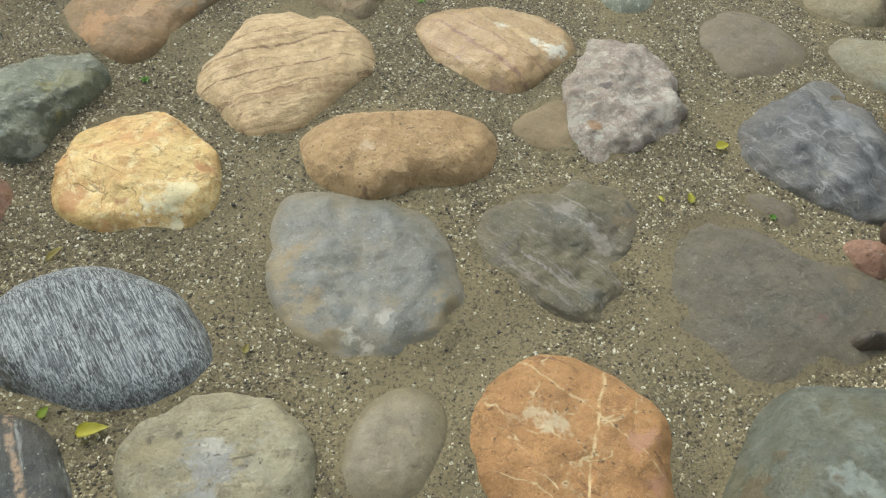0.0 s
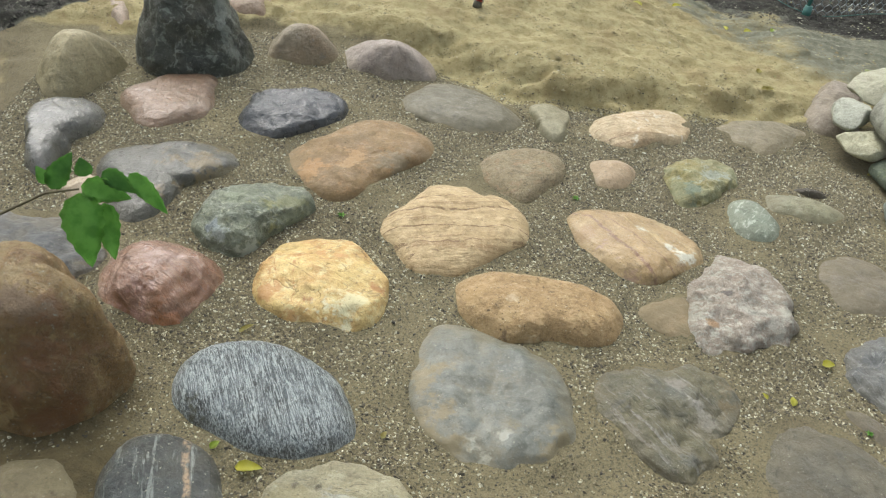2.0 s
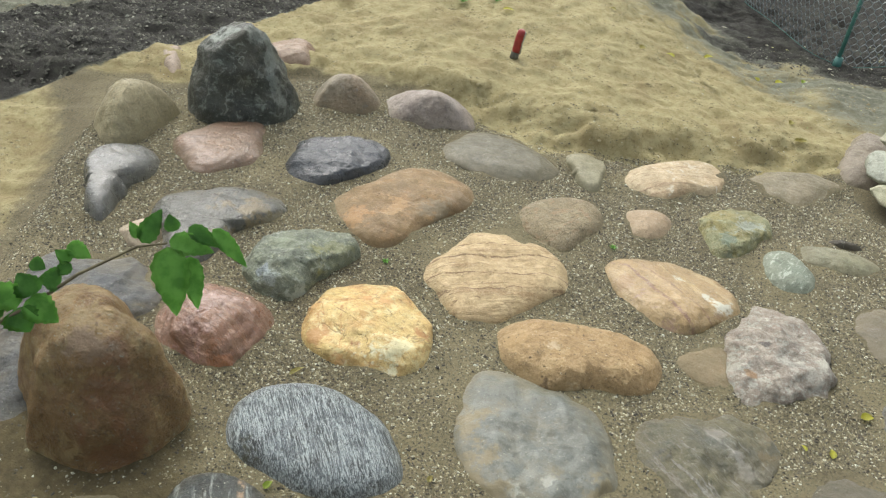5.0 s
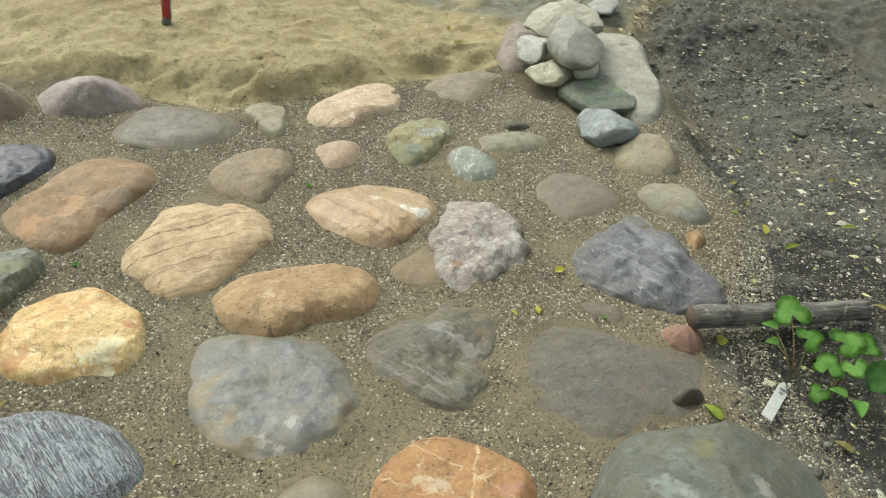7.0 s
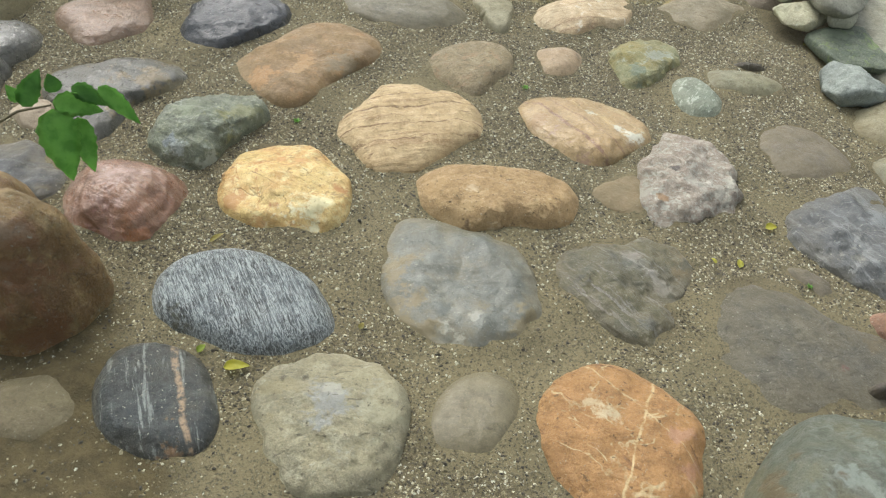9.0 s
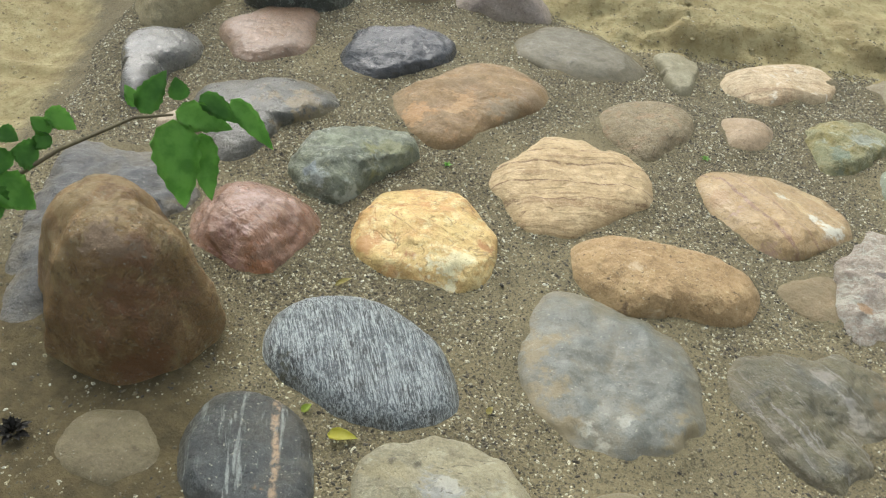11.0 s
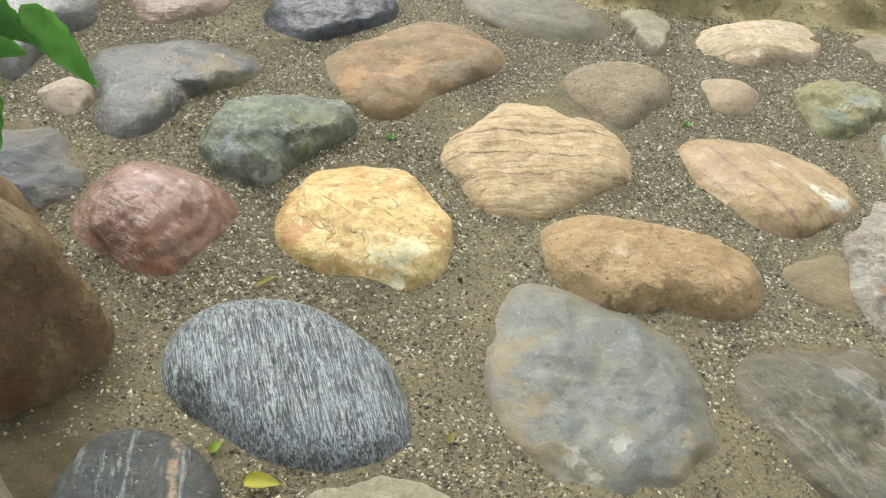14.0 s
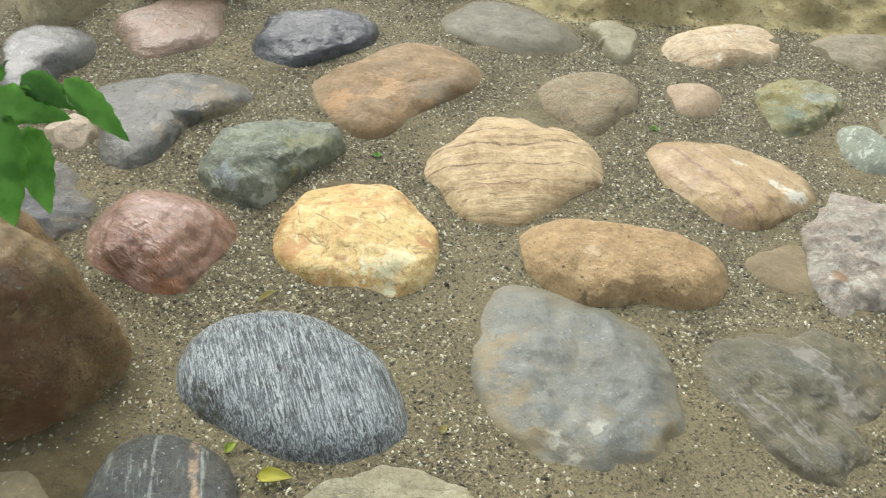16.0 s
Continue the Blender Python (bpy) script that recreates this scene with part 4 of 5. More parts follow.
stone("river_stone", "rounded tan cobble at the edge of the bed",
      -0.77, 0.412, 0.11, 0.0, (7.5, 7.9, 9.7, 12.4, 9.9, 8.7, 8.5, 9.2, 10.3, 8.7, 8.4, 8.6, 8.9, 10.4, 11.6, 9.6, 8.1, 7.6),
      rock((182, 164, 124), (166, 150, 114), (196, 182, 146), part=0.58, rough=0.55, silt=0.35), square=0.65, crown=0.7, lumps=0.45)
stone("boulder", "standing black boulder with grey lichen patches",
      -0.572, 0.6, 0.25, 0.0, (13.2, 13.5, 12, 11, 10.5, 11, 12, 12.5, 13, 13.5, 14, 13.5, 13, 13),
      rock((54, 60, 56), (70, 76, 68), (140, 148, 140), part=0.54, big=12, vein=(150, 156, 150), vein_size=12, vein_width=0.02, rough=0.42, relief=0.010, silt=0.1, patches=((-0.04, 0.01, 0.05, (168, 174, 168)), (0.07, 0.0, 0.035, (136, 142, 138)), (0.1, -0.04, 0.03, (130, 136, 132)))), square=0.7, crown=0.66, lumps=0.8, cuts=2, chips=0.5, lean=(-0.025, 0.0))
stone("river_stone", "pinkish-brown stone behind the black boulder",
      -0.567, 0.94, 0.05, 0.0, (7.7, 7.6, 8.5, 9.5, 9.5, 9, 8.9, 9, 10.4, 8.7, 8, 8.4, 8.9, 8.7, 9.1, 9.4, 11.1, 8.8),
      rock((154, 112, 84), (164, 134, 112), (206, 196, 178), part=0.64, rough=0.4, silt=0.2), square=0.42, crown=0.45, lumps=0.4, cuts=2)
stone("river_stone", "pale pink stone behind the black boulder",
      -0.839, 0.767, 0.037, 0.0, (3.1, 2.8, 2.9, 3.4, 4.9, 10.2, 9.3, 7.3, 5.3, 3.8, 3.3, 3.3, 3.7, 4.9, 7.3, 10.8, 6.7, 4),
      rock((176, 146, 126), (166, 142, 124), rough=0.5, silt=0.2), square=0.5, crown=0.5, lumps=0.4)
stone("boulder", "dull reddish-brown boulder under the stone pile",
      1.042, 0.903, 0.053, 0.0, (6.8, 8.3, 12.3, 17.7, 18.2, 10.4, 7.5, 6.4, 6.3, 7, 9, 13.5, 18.1, 16.4, 13.1, 8.5, 6.9, 6.4),
      rock((150, 132, 116), (136, 118, 104), (162, 148, 136), part=0.56, rough=0.55, silt=0.3), square=0.5, crown=0.5, lumps=0.6, cuts=3)
stone("river_stone", "large pale grey slab beneath the stone pile",
      1.255, 0.725, 0.05, 0.0, (10.7, 13, 18.2, 25.2, 26.6, 23.1, 16.8, 13.2, 12.1, 12.6, 13, 14.9, 20.6, 32.2, 23, 14.1, 11.1, 10.2),
      rock((170, 164, 146), (156, 150, 134), (186, 180, 164), part=0.58, rough=0.6, silt=0.1, patches=((0.060, 0.078, 0.011, (104, 88, 70)),)), square=0.34, crown=0.34, lumps=0.4, cuts=3)
stone("cobble", "round pale grey cobble on the pile",
      1.112, 0.678, 0.075, 0.07, (7, 8.3, 10.5, 12.9, 13.3, 10.9, 8, 7, 7, 7.9, 8.4, 10.2, 13.6, 13.4, 10.5, 8.6, 7.5, 6.8),
      rock((156, 153, 140), (144, 140, 128), (168, 164, 150), part=0.56, rough=0.6, specks=0.3, silt=0, film=0.02), square=0.5, crown=0.5, lumps=0.4, cuts=2, chips=0.1, whole=True, group="pile of loose stones")
stone("cobble", "whitish oval cobble on the pile",
      1.007, 0.72, 0.06, 0.055, (4.4, 5, 6.8, 7.3, 7.9, 5.3, 4.4, 4.1, 4.5, 4.5, 5, 6.7, 7.4, 7.8, 5.3, 4.4, 4.2, 4.4),
      rock((192, 190, 176), (180, 177, 164), (206, 203, 190), part=0.56, rough=0.6, specks=0.1, silt=0, film=0.02), square=0.52, crown=0.55, lumps=0.45, cuts=3, chips=0.1, whole=True, group="pile of loose stones")
stone("cobble", "pale flat stone on top of the pile",
      1.135, 0.842, 0.05, 0.085, (10.3, 10.3, 10.3, 11.3, 9.7, 9.4, 10.4, 9.5, 9.6, 11.1, 10.7, 10.9, 10.7, 8.6, 9, 9.7, 11.2, 10.1),
      rock((180, 173, 150), (164, 157, 136), (196, 190, 170), part=0.58, rough=0.62, silt=0, film=0.02), square=0.4, crown=0.42, lumps=0.6, cuts=3, chips=0.4, whole=True, group="pile of loose stones")
stone("cobble", "whitish rough stone in the pile",
      1.028, 0.625, 0.05, 0.03, (6, 6.2, 7.3, 5.9, 5.4, 5.4, 5.1, 5.5, 6.4, 5.7, 5.7, 6.2, 5.9, 6.4, 5.8, 4.9, 4.8, 5.3),
      rock((206, 198, 168), (192, 182, 154), (218, 214, 200), part=0.58, rough=0.65, silt=0, film=0.02), square=0.42, crown=0.45, lumps=0.7, cuts=3, chips=0.5, whole=True, group="pile of loose stones")
stone("cobble", "small pale stone in the pile",
      1.114, 0.603, 0.04, 0.045, (3.5, 4.2, 4, 4.3, 3.4, 3.1, 3.1, 3.5, 3.3, 3.3, 3.7, 5, 3.7, 3.3, 3.3, 3.5, 3.1, 3.1),
      rock((206, 200, 180), (194, 188, 168), rough=0.62, silt=0, film=0.02), square=0.5, crown=0.5, lumps=0.5, whole=True, group="pile of loose stones")
stone("cobble", "mossy green-grey flat stone in the pile",
      1.127, 0.527, 0.05, 0.001, (8.6, 8.5, 9.7, 10.6, 8.7, 8.3, 8.4, 8.7, 10.2, 9.1, 9.1, 9.4, 9.5, 8.9, 8.7, 9.6, 9, 9),
      rock((100, 114, 98), (112, 120, 102), (128, 146, 84), part=0.53, big=18, patches=((0.05, 0.0, 0.03, (126, 150, 78)), (-0.04, 0.03, 0.025, (132, 142, 120))), rough=0.6, relief=0.008, silt=0, film=0.02), square=0.42, crown=0.45, lumps=0.6, cuts=3, whole=True, group="pile of loose stones")
stone("cobble", "angular blue-grey rock beside the pile",
      1.074, 0.358, 0.065, 0.001, (8.4, 6.8, 6.3, 6.2, 6.7, 7.8, 7, 7, 6.5, 6.5, 7.3, 7.4, 7.6, 6.5, 6.1, 6.4, 6.7, 7.3),
      rock((164, 170, 166), (146, 152, 150), (190, 194, 190), part=0.58, rough=0.52, relief=0.008, silt=0, film=0.02), square=0.4, crown=0.42, lumps=0.9, cuts=6, chips=0.7, whole=True, group="pile of loose stones")
stone("cobble", "pale grey stone behind the pile",
      1.431, 1.203, 0.025, 0.0, (5.3, 6.1, 8.3, 7.9, 7.5, 5.4, 4.5, 4.3, 4.7, 5.9, 6.2, 7.5, 8.2, 8, 5.4, 4.5, 4.2, 4.6),
      rock((170, 170, 162), (158, 158, 150), rough=0.6, silt=0.1), square=0.55, crown=0.55, lumps=0.4, whole=True, group="pile of loose stones")
# a dark piece added for the shade in a recess of the flat stone
stone("river_stone", "dark piece standing in for a shaded recess in the flat stone",
      0.852, -0.478, 0.022, 0.008, (2.6, 1.9, 1.1, 0.9, 0.9, 1.2, 2, 2.7, 2.2, 1.3, 1, 1, 1.3, 2),
      rock((74, 62, 54), (60, 52, 46), rough=0.5, silt=0.2, film=0.05), square=0.5, crown=0.6, lumps=0.5)
# also no real stone: the shade of a small gap, given as a body
stone("river_stone", "dark piece standing in for a shaded gap by the olive stone",
      0.872, 0.432, 0.016, -0.002, (4.2, 2.4, 1.3, 1, 1.1, 1.6, 2.8, 4.2, 2.6, 1.5, 1.1, 1.1, 1.4, 2.4),
      rock((70, 62, 52), (58, 52, 46), rough=0.5, silt=0.2, film=0.05), square=0.5, crown=0.6, lumps=0.5)
stone("river_stone", "cream-white stone beside the grey-green boulder",
      0.908, -0.766, 0.031, 0.0, (5.3, 4.7, 4.7, 4.3, 4.4, 3.9, 3.9, 3.8, 4.1, 5, 5.5, 5.2, 3.8, 3.3, 3.3, 3.7, 4.8, 4.9),
      rock((224, 218, 196), (212, 202, 172), (232, 228, 214), part=0.55, rough=0.5, silt=0.05, film=0.02), square=0.45, crown=0.5, lumps=0.5, cuts=2)
build_ground()


# ---- the grit between the stones ----
ICO = bmesh.new()
bmesh.ops.create_icosphere(ICO, subdivisions=1, radius=1.0)
ICO.verts.index_update()
BALL = np.array([v.co[:] for v in ICO.verts])
BALL_FACES = np.array([[v.index for v in f.verts] for f in ICO.faces])
ICO.free()


def build_grit(name, label, many, spread, sizes, colours, seed, inside, flat=0.55, lumpy=False):
    """Loose grains on the soil: small pointed pebbles, joined, for nobody could count them."""
    rng = np.random.default_rng(seed)
    base = np.array([(1.1, 0.1, -0.1), (0.4, 0.62, -0.1), (-0.8, 0.5, -0.1), (-0.9, -0.4, -0.1), (0.3, -0.65, -0.1), (0.1, 0, flat)])
    tris = np.array([(k, (k + 1) % 5, 5) for k in range(5)])
    if lumpy:
        base, tris = BALL * (0.8, 0.6, flat) + (0, 0, flat * 0.5), BALL_FACES
    tries = np.stack([rng.uniform(spread[0], spread[1], many), rng.uniform(spread[2], spread[3], many)], 1)
    zones, luck = lies(tries[:, 0], tries[:, 1]), rng.random(many)
    spots = [(x, y) for (x, y), zone, chance in zip(tries.tolist(), zones.tolist(), luck.tolist()) if inside(x, y, chance, zone)]
    at = np.array(spots)
    free = np.ones(len(at), bool)
    for x, y, b, outline in FOOTPRINTS:
        d = at - (x, y)
        k = ((np.arctan2(d[:, 1], d[:, 0]) % (2 * math.pi)) / (2 * math.pi) * len(outline)).astype(int) % len(outline)
        free &= np.hypot(d[:, 0], d[:, 1]) > outline[k] * 0.985
    spots = [tuple(p) for p in at[free]]
    n = len(spots)
    size = rng.lognormal(math.log(sizes), 0.42, n).clip(sizes * 0.5, sizes * 2.6)
    spin = rng.uniform(0, 2 * math.pi, n)
    shape = base[None, :, :] * rng.uniform(0.6, 1.25, (n, len(base), 3)) * size[:, None, None]
    c, s = np.cos(spin)[:, None], np.sin(spin)[:, None]
    at = np.array(spots)
    place = np.concatenate([at, lies(at[:, 0], at[:, 1])[:, :1]], 1)
    verts = np.stack([shape[:, :, 0] * c - shape[:, :, 1] * s + place[:, None, 0], shape[:, :, 0] * s + shape[:, :, 1] * c + place[:, None, 1], shape[:, :, 2] + place[:, None, 2] + 0.0002], 2)
    faces = (tris[None] + len(base) * np.arange(n)[:, None, None]).reshape(-1, 3)
    mesh = bpy.data.meshes.new(name)
    mesh.from_pydata(verts.reshape(-1, 3).tolist(), [], faces.tolist())
    mesh.materials.append(colours)
    if lumpy:
        mesh.polygons.foreach_set("use_smooth", [True] * len(mesh.polygons))
    return tagged(new(name, mesh), label, "gravel", kind="stuff")


def grit_shade(name, shades, rough=0.6):
    s = Shade(name)
    geo = s.add("ShaderNodeNewGeometry")
    pick = s.add("ShaderNodeValToRGB", Fac=geo.outputs["Random Per Island"])
    ramp = pick.color_ramp
    ramp.interpolation = "CONSTANT"
    for place, shade in shades:
        spot = ramp.elements[0] if place == 0 else ramp.elements.new(place)
        spot.color = tone(*shade)
    n = s.noise(s.coords(), 420, 3, 0.6)
    dim = s.mix(s.ramp(n, 0.4, 0.62), (0.55, 0.55, 0.55, 1), (1.15, 1.13, 1.1, 1))
    both = s.tree.nodes.new("ShaderNodeMix")
    both.data_type, both.blend_type = "RGBA", "MULTIPLY"
    both.inputs[0].default_value = 1.0
    s.tree.links.new(pick.outputs[0], both.inputs[6])
    s.tree.links.new(dim, both.inputs[7])
    return s.finish(both.outputs[2], rough)


def on_bed(x, y, chance, zone):
    back, right, left = y - rim(BACK, x), x - rim(RIGHT, y), rim(LEFT, y) - x
    if back > 0.0 or right > 0.1 or left > 0.05:
        return chance < 0.04 and back < 0.6
    return chance < zone[5] * (1 - 0.9 * zone[4]) + 0.08 - 0.06 * min(zone[4], 1)


def sandy(x, y, chance, zone):
    return zone[1] > 0.7 and zone[2] < 0.3 and chance < 0.3 + 0.9 * noise.noise((x * 6, y * 6, 3))


LUMPS = grit_shade("lumps", ((0.0, (92, 89, 81)), (0.4, (108, 105, 96)), (0.8, (126, 122, 111))), 0.85)
GRIT = grit_shade("grit", ((0.0, (70, 64, 53)), (0.13, (108, 98, 77)), (0.32, (138, 124, 94)), (0.54, (164, 149, 114)), (0.70, (138, 126, 98)), (0.79, (194, 181, 148)), (0.89, (226, 217, 192)), (0.975, (242, 237, 222))))
CRUMBS = grit_shade("crumbs", ((0.0, (56, 53, 48)), (0.3, (82, 79, 71)), (0.58, (104, 101, 92)), (0.82, (130, 127, 116)), (0.94, (164, 160, 147)), (0.985, (206, 202, 188))), 0.8)
CLODS = grit_shade("clods", ((0.0, (164, 147, 104)), (0.4, (186, 170, 128)), (0.8, (150, 131, 90))), 0.85)
FLAKES = grit_shade("flakes", ((0.0, (206, 200, 176)), (0.35, (176, 172, 150)), (0.6, (212, 204, 130)), (0.85, (160, 168, 96))), 0.7)
build_grit("grit", "fine pale and dark grit pressed into damp silt", 560000, (-0.85, 1.3, -0.95, 0.85), 0.0018, GRIT, 4, on_bed, 0.55)


def litter_spot(x, y, chance, zone):
    right, back = x - rim(RIGHT, y), y - rim(BACK, x)
    if right > 0.03:
        return chance < 0.5 + 0.5 * noise.noise((x * 4, y * 4, 5))
    return back > 0.25 and chance < 0.03 + 0.12 * step(x + 0.3 * y, 0.9, 1.6) * step(noise.noise((x * 3, y * 3, 1)), -0.2, 0.5)


def soil_spot(x, y, chance, zone):
    return zone[2] > 0.3 and x > 0.8 and chance < 0.5 + 0.5 * noise.noise((x * 4, y * 4, 5))


build_grit("soil_crumbs", "crumbs of dark soil and small pale chips", 70000, (0.85, 2.2, -0.9, 2.2), 0.0034, CRUMBS, 9, soil_spot)
build_grit("soil_pebbles", "small grey pebbles and lumps in the dark soil", 7000, (0.95, 2.2, -0.9, 1.6), 0.0050, LUMPS, 33, soil_spot, 0.3, True)
build_grit("compost_specks", "pale specks of grit scattered over black compost", 30000, (0.9, 1.7, -0.9, 0.15), 0.0018, GRIT, 47, lambda x, y, chance, zone: zone[2] > 0.55 and chance < 0.45)
build_grit("soil_lumps", "soft lumps of dark garden soil", 700, (0.95, 2.2, -0.9, 1.5), 0.0105, LUMPS, 37, soil_spot, 0.22, True)
build_grit("bed_pebbles", "small pebbles pressed into the silt of the bed", 1500, (-0.85, 1.3, -0.95, 0.85), 0.0025, GRIT, 43, on_bed, 0.45, True)
build_grit("sand_clods", "small clods of loose yellow sand", 22000, (-1.3, 1.3, -0.1, 1.9), 0.0042, CLODS, 12, sandy, 0.28)
build_grit("leaf_litter", "pale dry flakes of old leaves and petals", 6500, (0.5, 2.2, -0.9, 2.4), 0.0075, FLAKES, 15, litter_spot, 0.12)
build_grit("earth_crumbs", "crumbs and chips on dark garden earth", 16000, (-1.9, -0.6, 0.55, 2.0), 0.0055, CRUMBS, 21, lambda x, y, chance, zone: zone[2] > 0.5)


# ---- leaves ----
def blade(bm, base, tip, wide, facing, droop=0.12, fold=0.25, teeth=0.07, shape=0.42, steps=12):
    """A pointed leaf from its stalk to its tip, folded along the midrib, with a toothed edge."""
    base, tip, facing = Vector(base), Vector(tip), Vector(facing).normalized()
    ahead = tip - base
    long = ahead.length
    side = ahead.cross(facing).normalized()
    up = side.cross(ahead).normalized()
    rows = []
    for k in range(steps + 1):
        u = k / steps
        w = 0.5 * wide * (math.sin(math.pi * u ** (0.7 + 0.4 * (1 - shape) - 0.3)) ** 0.85) * (1 + teeth * (1 if k % 2 else -1))
        mid = base + ahead * u + up * (droop * long * math.sin(math.pi * u) - 0.3 * droop * long * u)
        lift = up * (fold * w)
        rows.append([bm.verts.new(mid - side * w + lift), bm.verts.new(mid - side * w * 0.5 + lift * 0.35), bm.verts.new(mid),
                     bm.verts.new(mid + side * w * 0.5 + lift * 0.35), bm.verts.new(mid + side * w + lift)])
    for a, b in zip(rows, rows[1:]):
        for n in range(4):
            bm.faces.new((a[n], a[n + 1], b[n + 1], b[n]))
    bmesh.ops.solidify(bm, geom=bm.faces[:], thickness=0.0003)


LEAF = leaf_shade("green_leaf", (132, 194, 70), (160, 216, 92), 0.4)
LEAF_DARK = leaf_shade("green_leaf_dark", (82, 142, 58), (106, 168, 72), 0.4)
YELLOW = leaf_shade("yellow_leaf", (238, 226, 60), (246, 236, 110), 0.5)
LIME = leaf_shade("lime_leaf", (176, 204, 52), (206, 214, 80), 0.5)
DRY = leaf_shade("dry_leaf", (196, 176, 84), (222, 208, 140), 0.6)
SAP = leaf_shade("sapling_leaf", (100, 172, 54), (132, 200, 78), 0.35)
SAP_DARK = leaf_shade("sapling_leaf_dark", (72, 138, 44), (98, 166, 60), 0.35)
TWIG = plain("twig_bark", (96, 84, 58), (120, 108, 72), 120, 0.7)


def build_sapling():
    thing = new("sapling")
    thing.location = (-0.6, -0.95, rests(-0.6, -0.95))
    base = Vector(thing.location)

    def here(p):
        return Vector(p) - base
    bm = bmesh.new()
    tube(bm, [Vector((0, 0, -0.02))] + [here(p) for p in ((-0.690, -0.927, 0.037), (-0.534, -0.903, 0.253), (-0.366, -0.831, 0.385), (-0.257, -0.758, 0.443), (-0.230, -0.723, 0.453), (-0.205, -0.691, 0.468), (-0.169, -0.655, 0.481), (-0.146, -0.643, 0.482))],
         [0.006, 0.0055, 0.0045, 0.003, 0.0019, 0.0017, 0.0015, 0.0012, 0.0008], 7)
    part("stem", bm, TWIG, thing, "thin brown twig")
    light = Vector((0.14, -1.15, 0.87))
    for a, b, w, dark in (
        ((-0.146, -0.644, 0.479), (-0.127, -0.675, 0.428), 0.025, 0), ((-0.128, -0.640, 0.470), (-0.112, -0.664, 0.431), 0.016, 0),
        ((-0.146, -0.640, 0.483), (-0.109, -0.629, 0.471), 0.016, 0), ((-0.133, -0.627, 0.492), (-0.106, -0.626, 0.475), 0.012, 1),
        ((-0.114, -0.619, 0.489), (-0.080, -0.626, 0.459), 0.012, 0), ((-0.144, -0.634, 0.489), (-0.150, -0.628, 0.503), 0.011, 1),
        ((-0.166, -0.651, 0.483), (-0.156, -0.628, 0.507), 0.014, 1), ((-0.168, -0.650, 0.487), (-0.178, -0.646, 0.500), 0.008, 0),
        ((-0.217, -0.681, 0.489), (-0.199, -0.677, 0.477), 0.012, 0), ((-0.212, -0.687, 0.477), (-0.224, -0.688, 0.487), 0.010, 0),
        ((-0.211, -0.688, 0.475), (-0.222, -0.700, 0.470), 0.009, 1), ((-0.215, -0.699, 0.465), (-0.230, -0.707, 0.470), 0.016, 1),
        ((-0.230, -0.718, 0.459), (-0.244, -0.713, 0.476), 0.018, 1), ((-0.236, -0.724, 0.457), (-0.264, -0.736, 0.471), 0.018, 0),
        ((-0.234, -0.723, 0.457), (-0.209, -0.721, 0.438), 0.020, 0), ((-0.239, -0.731, 0.453), (-0.226, -0.736, 0.435), 0.022, 1),
        ((-0.245, -0.734, 0.456), (-0.262, -0.745, 0.459), 0.016, 1), ((-0.238, -0.703, 0.482), (-0.227, -0.700, 0.475), 0.010, 1),
        ((-0.268, -0.717, 0.497), (-0.258, -0.707, 0.498), 0.008, 0)):
        bm = bmesh.new()
        face = light - Vector(a) + Vector((random.uniform(-0.1, 0.1), 0, random.uniform(0, 0.25)))
        blade(bm, here(a), here(b), w * 1.32, face, droop=random.uniform(0.05, 0.16))
        part("leaf", bm, SAP_DARK if dark else SAP, thing)
    return tagged(thing, "young leafy twig with toothed bright green leaves", "sapling")


build_sapling()


def fallen_leaf(label, x, y, long, wide, turn, material, lift=0.003):
    bm = bmesh.new()
    a = radians(turn)
    d = Vector((math.cos(a), math.sin(a), 0)) * long / 2
    blade(bm, -d + Vector((0, 0, 0.001)), d + Vector((0, 0, 0.003)), wide, (0.1, -0.2, 1), droop=0.1, fold=0.4, teeth=0.03, steps=8)
    ob = part("fallen_leaf", bm, material)
    ob.location = (x, y, rests(x, y) + lift)
    return tagged(ob, label, "leaf", "fallen leaves on the soil")


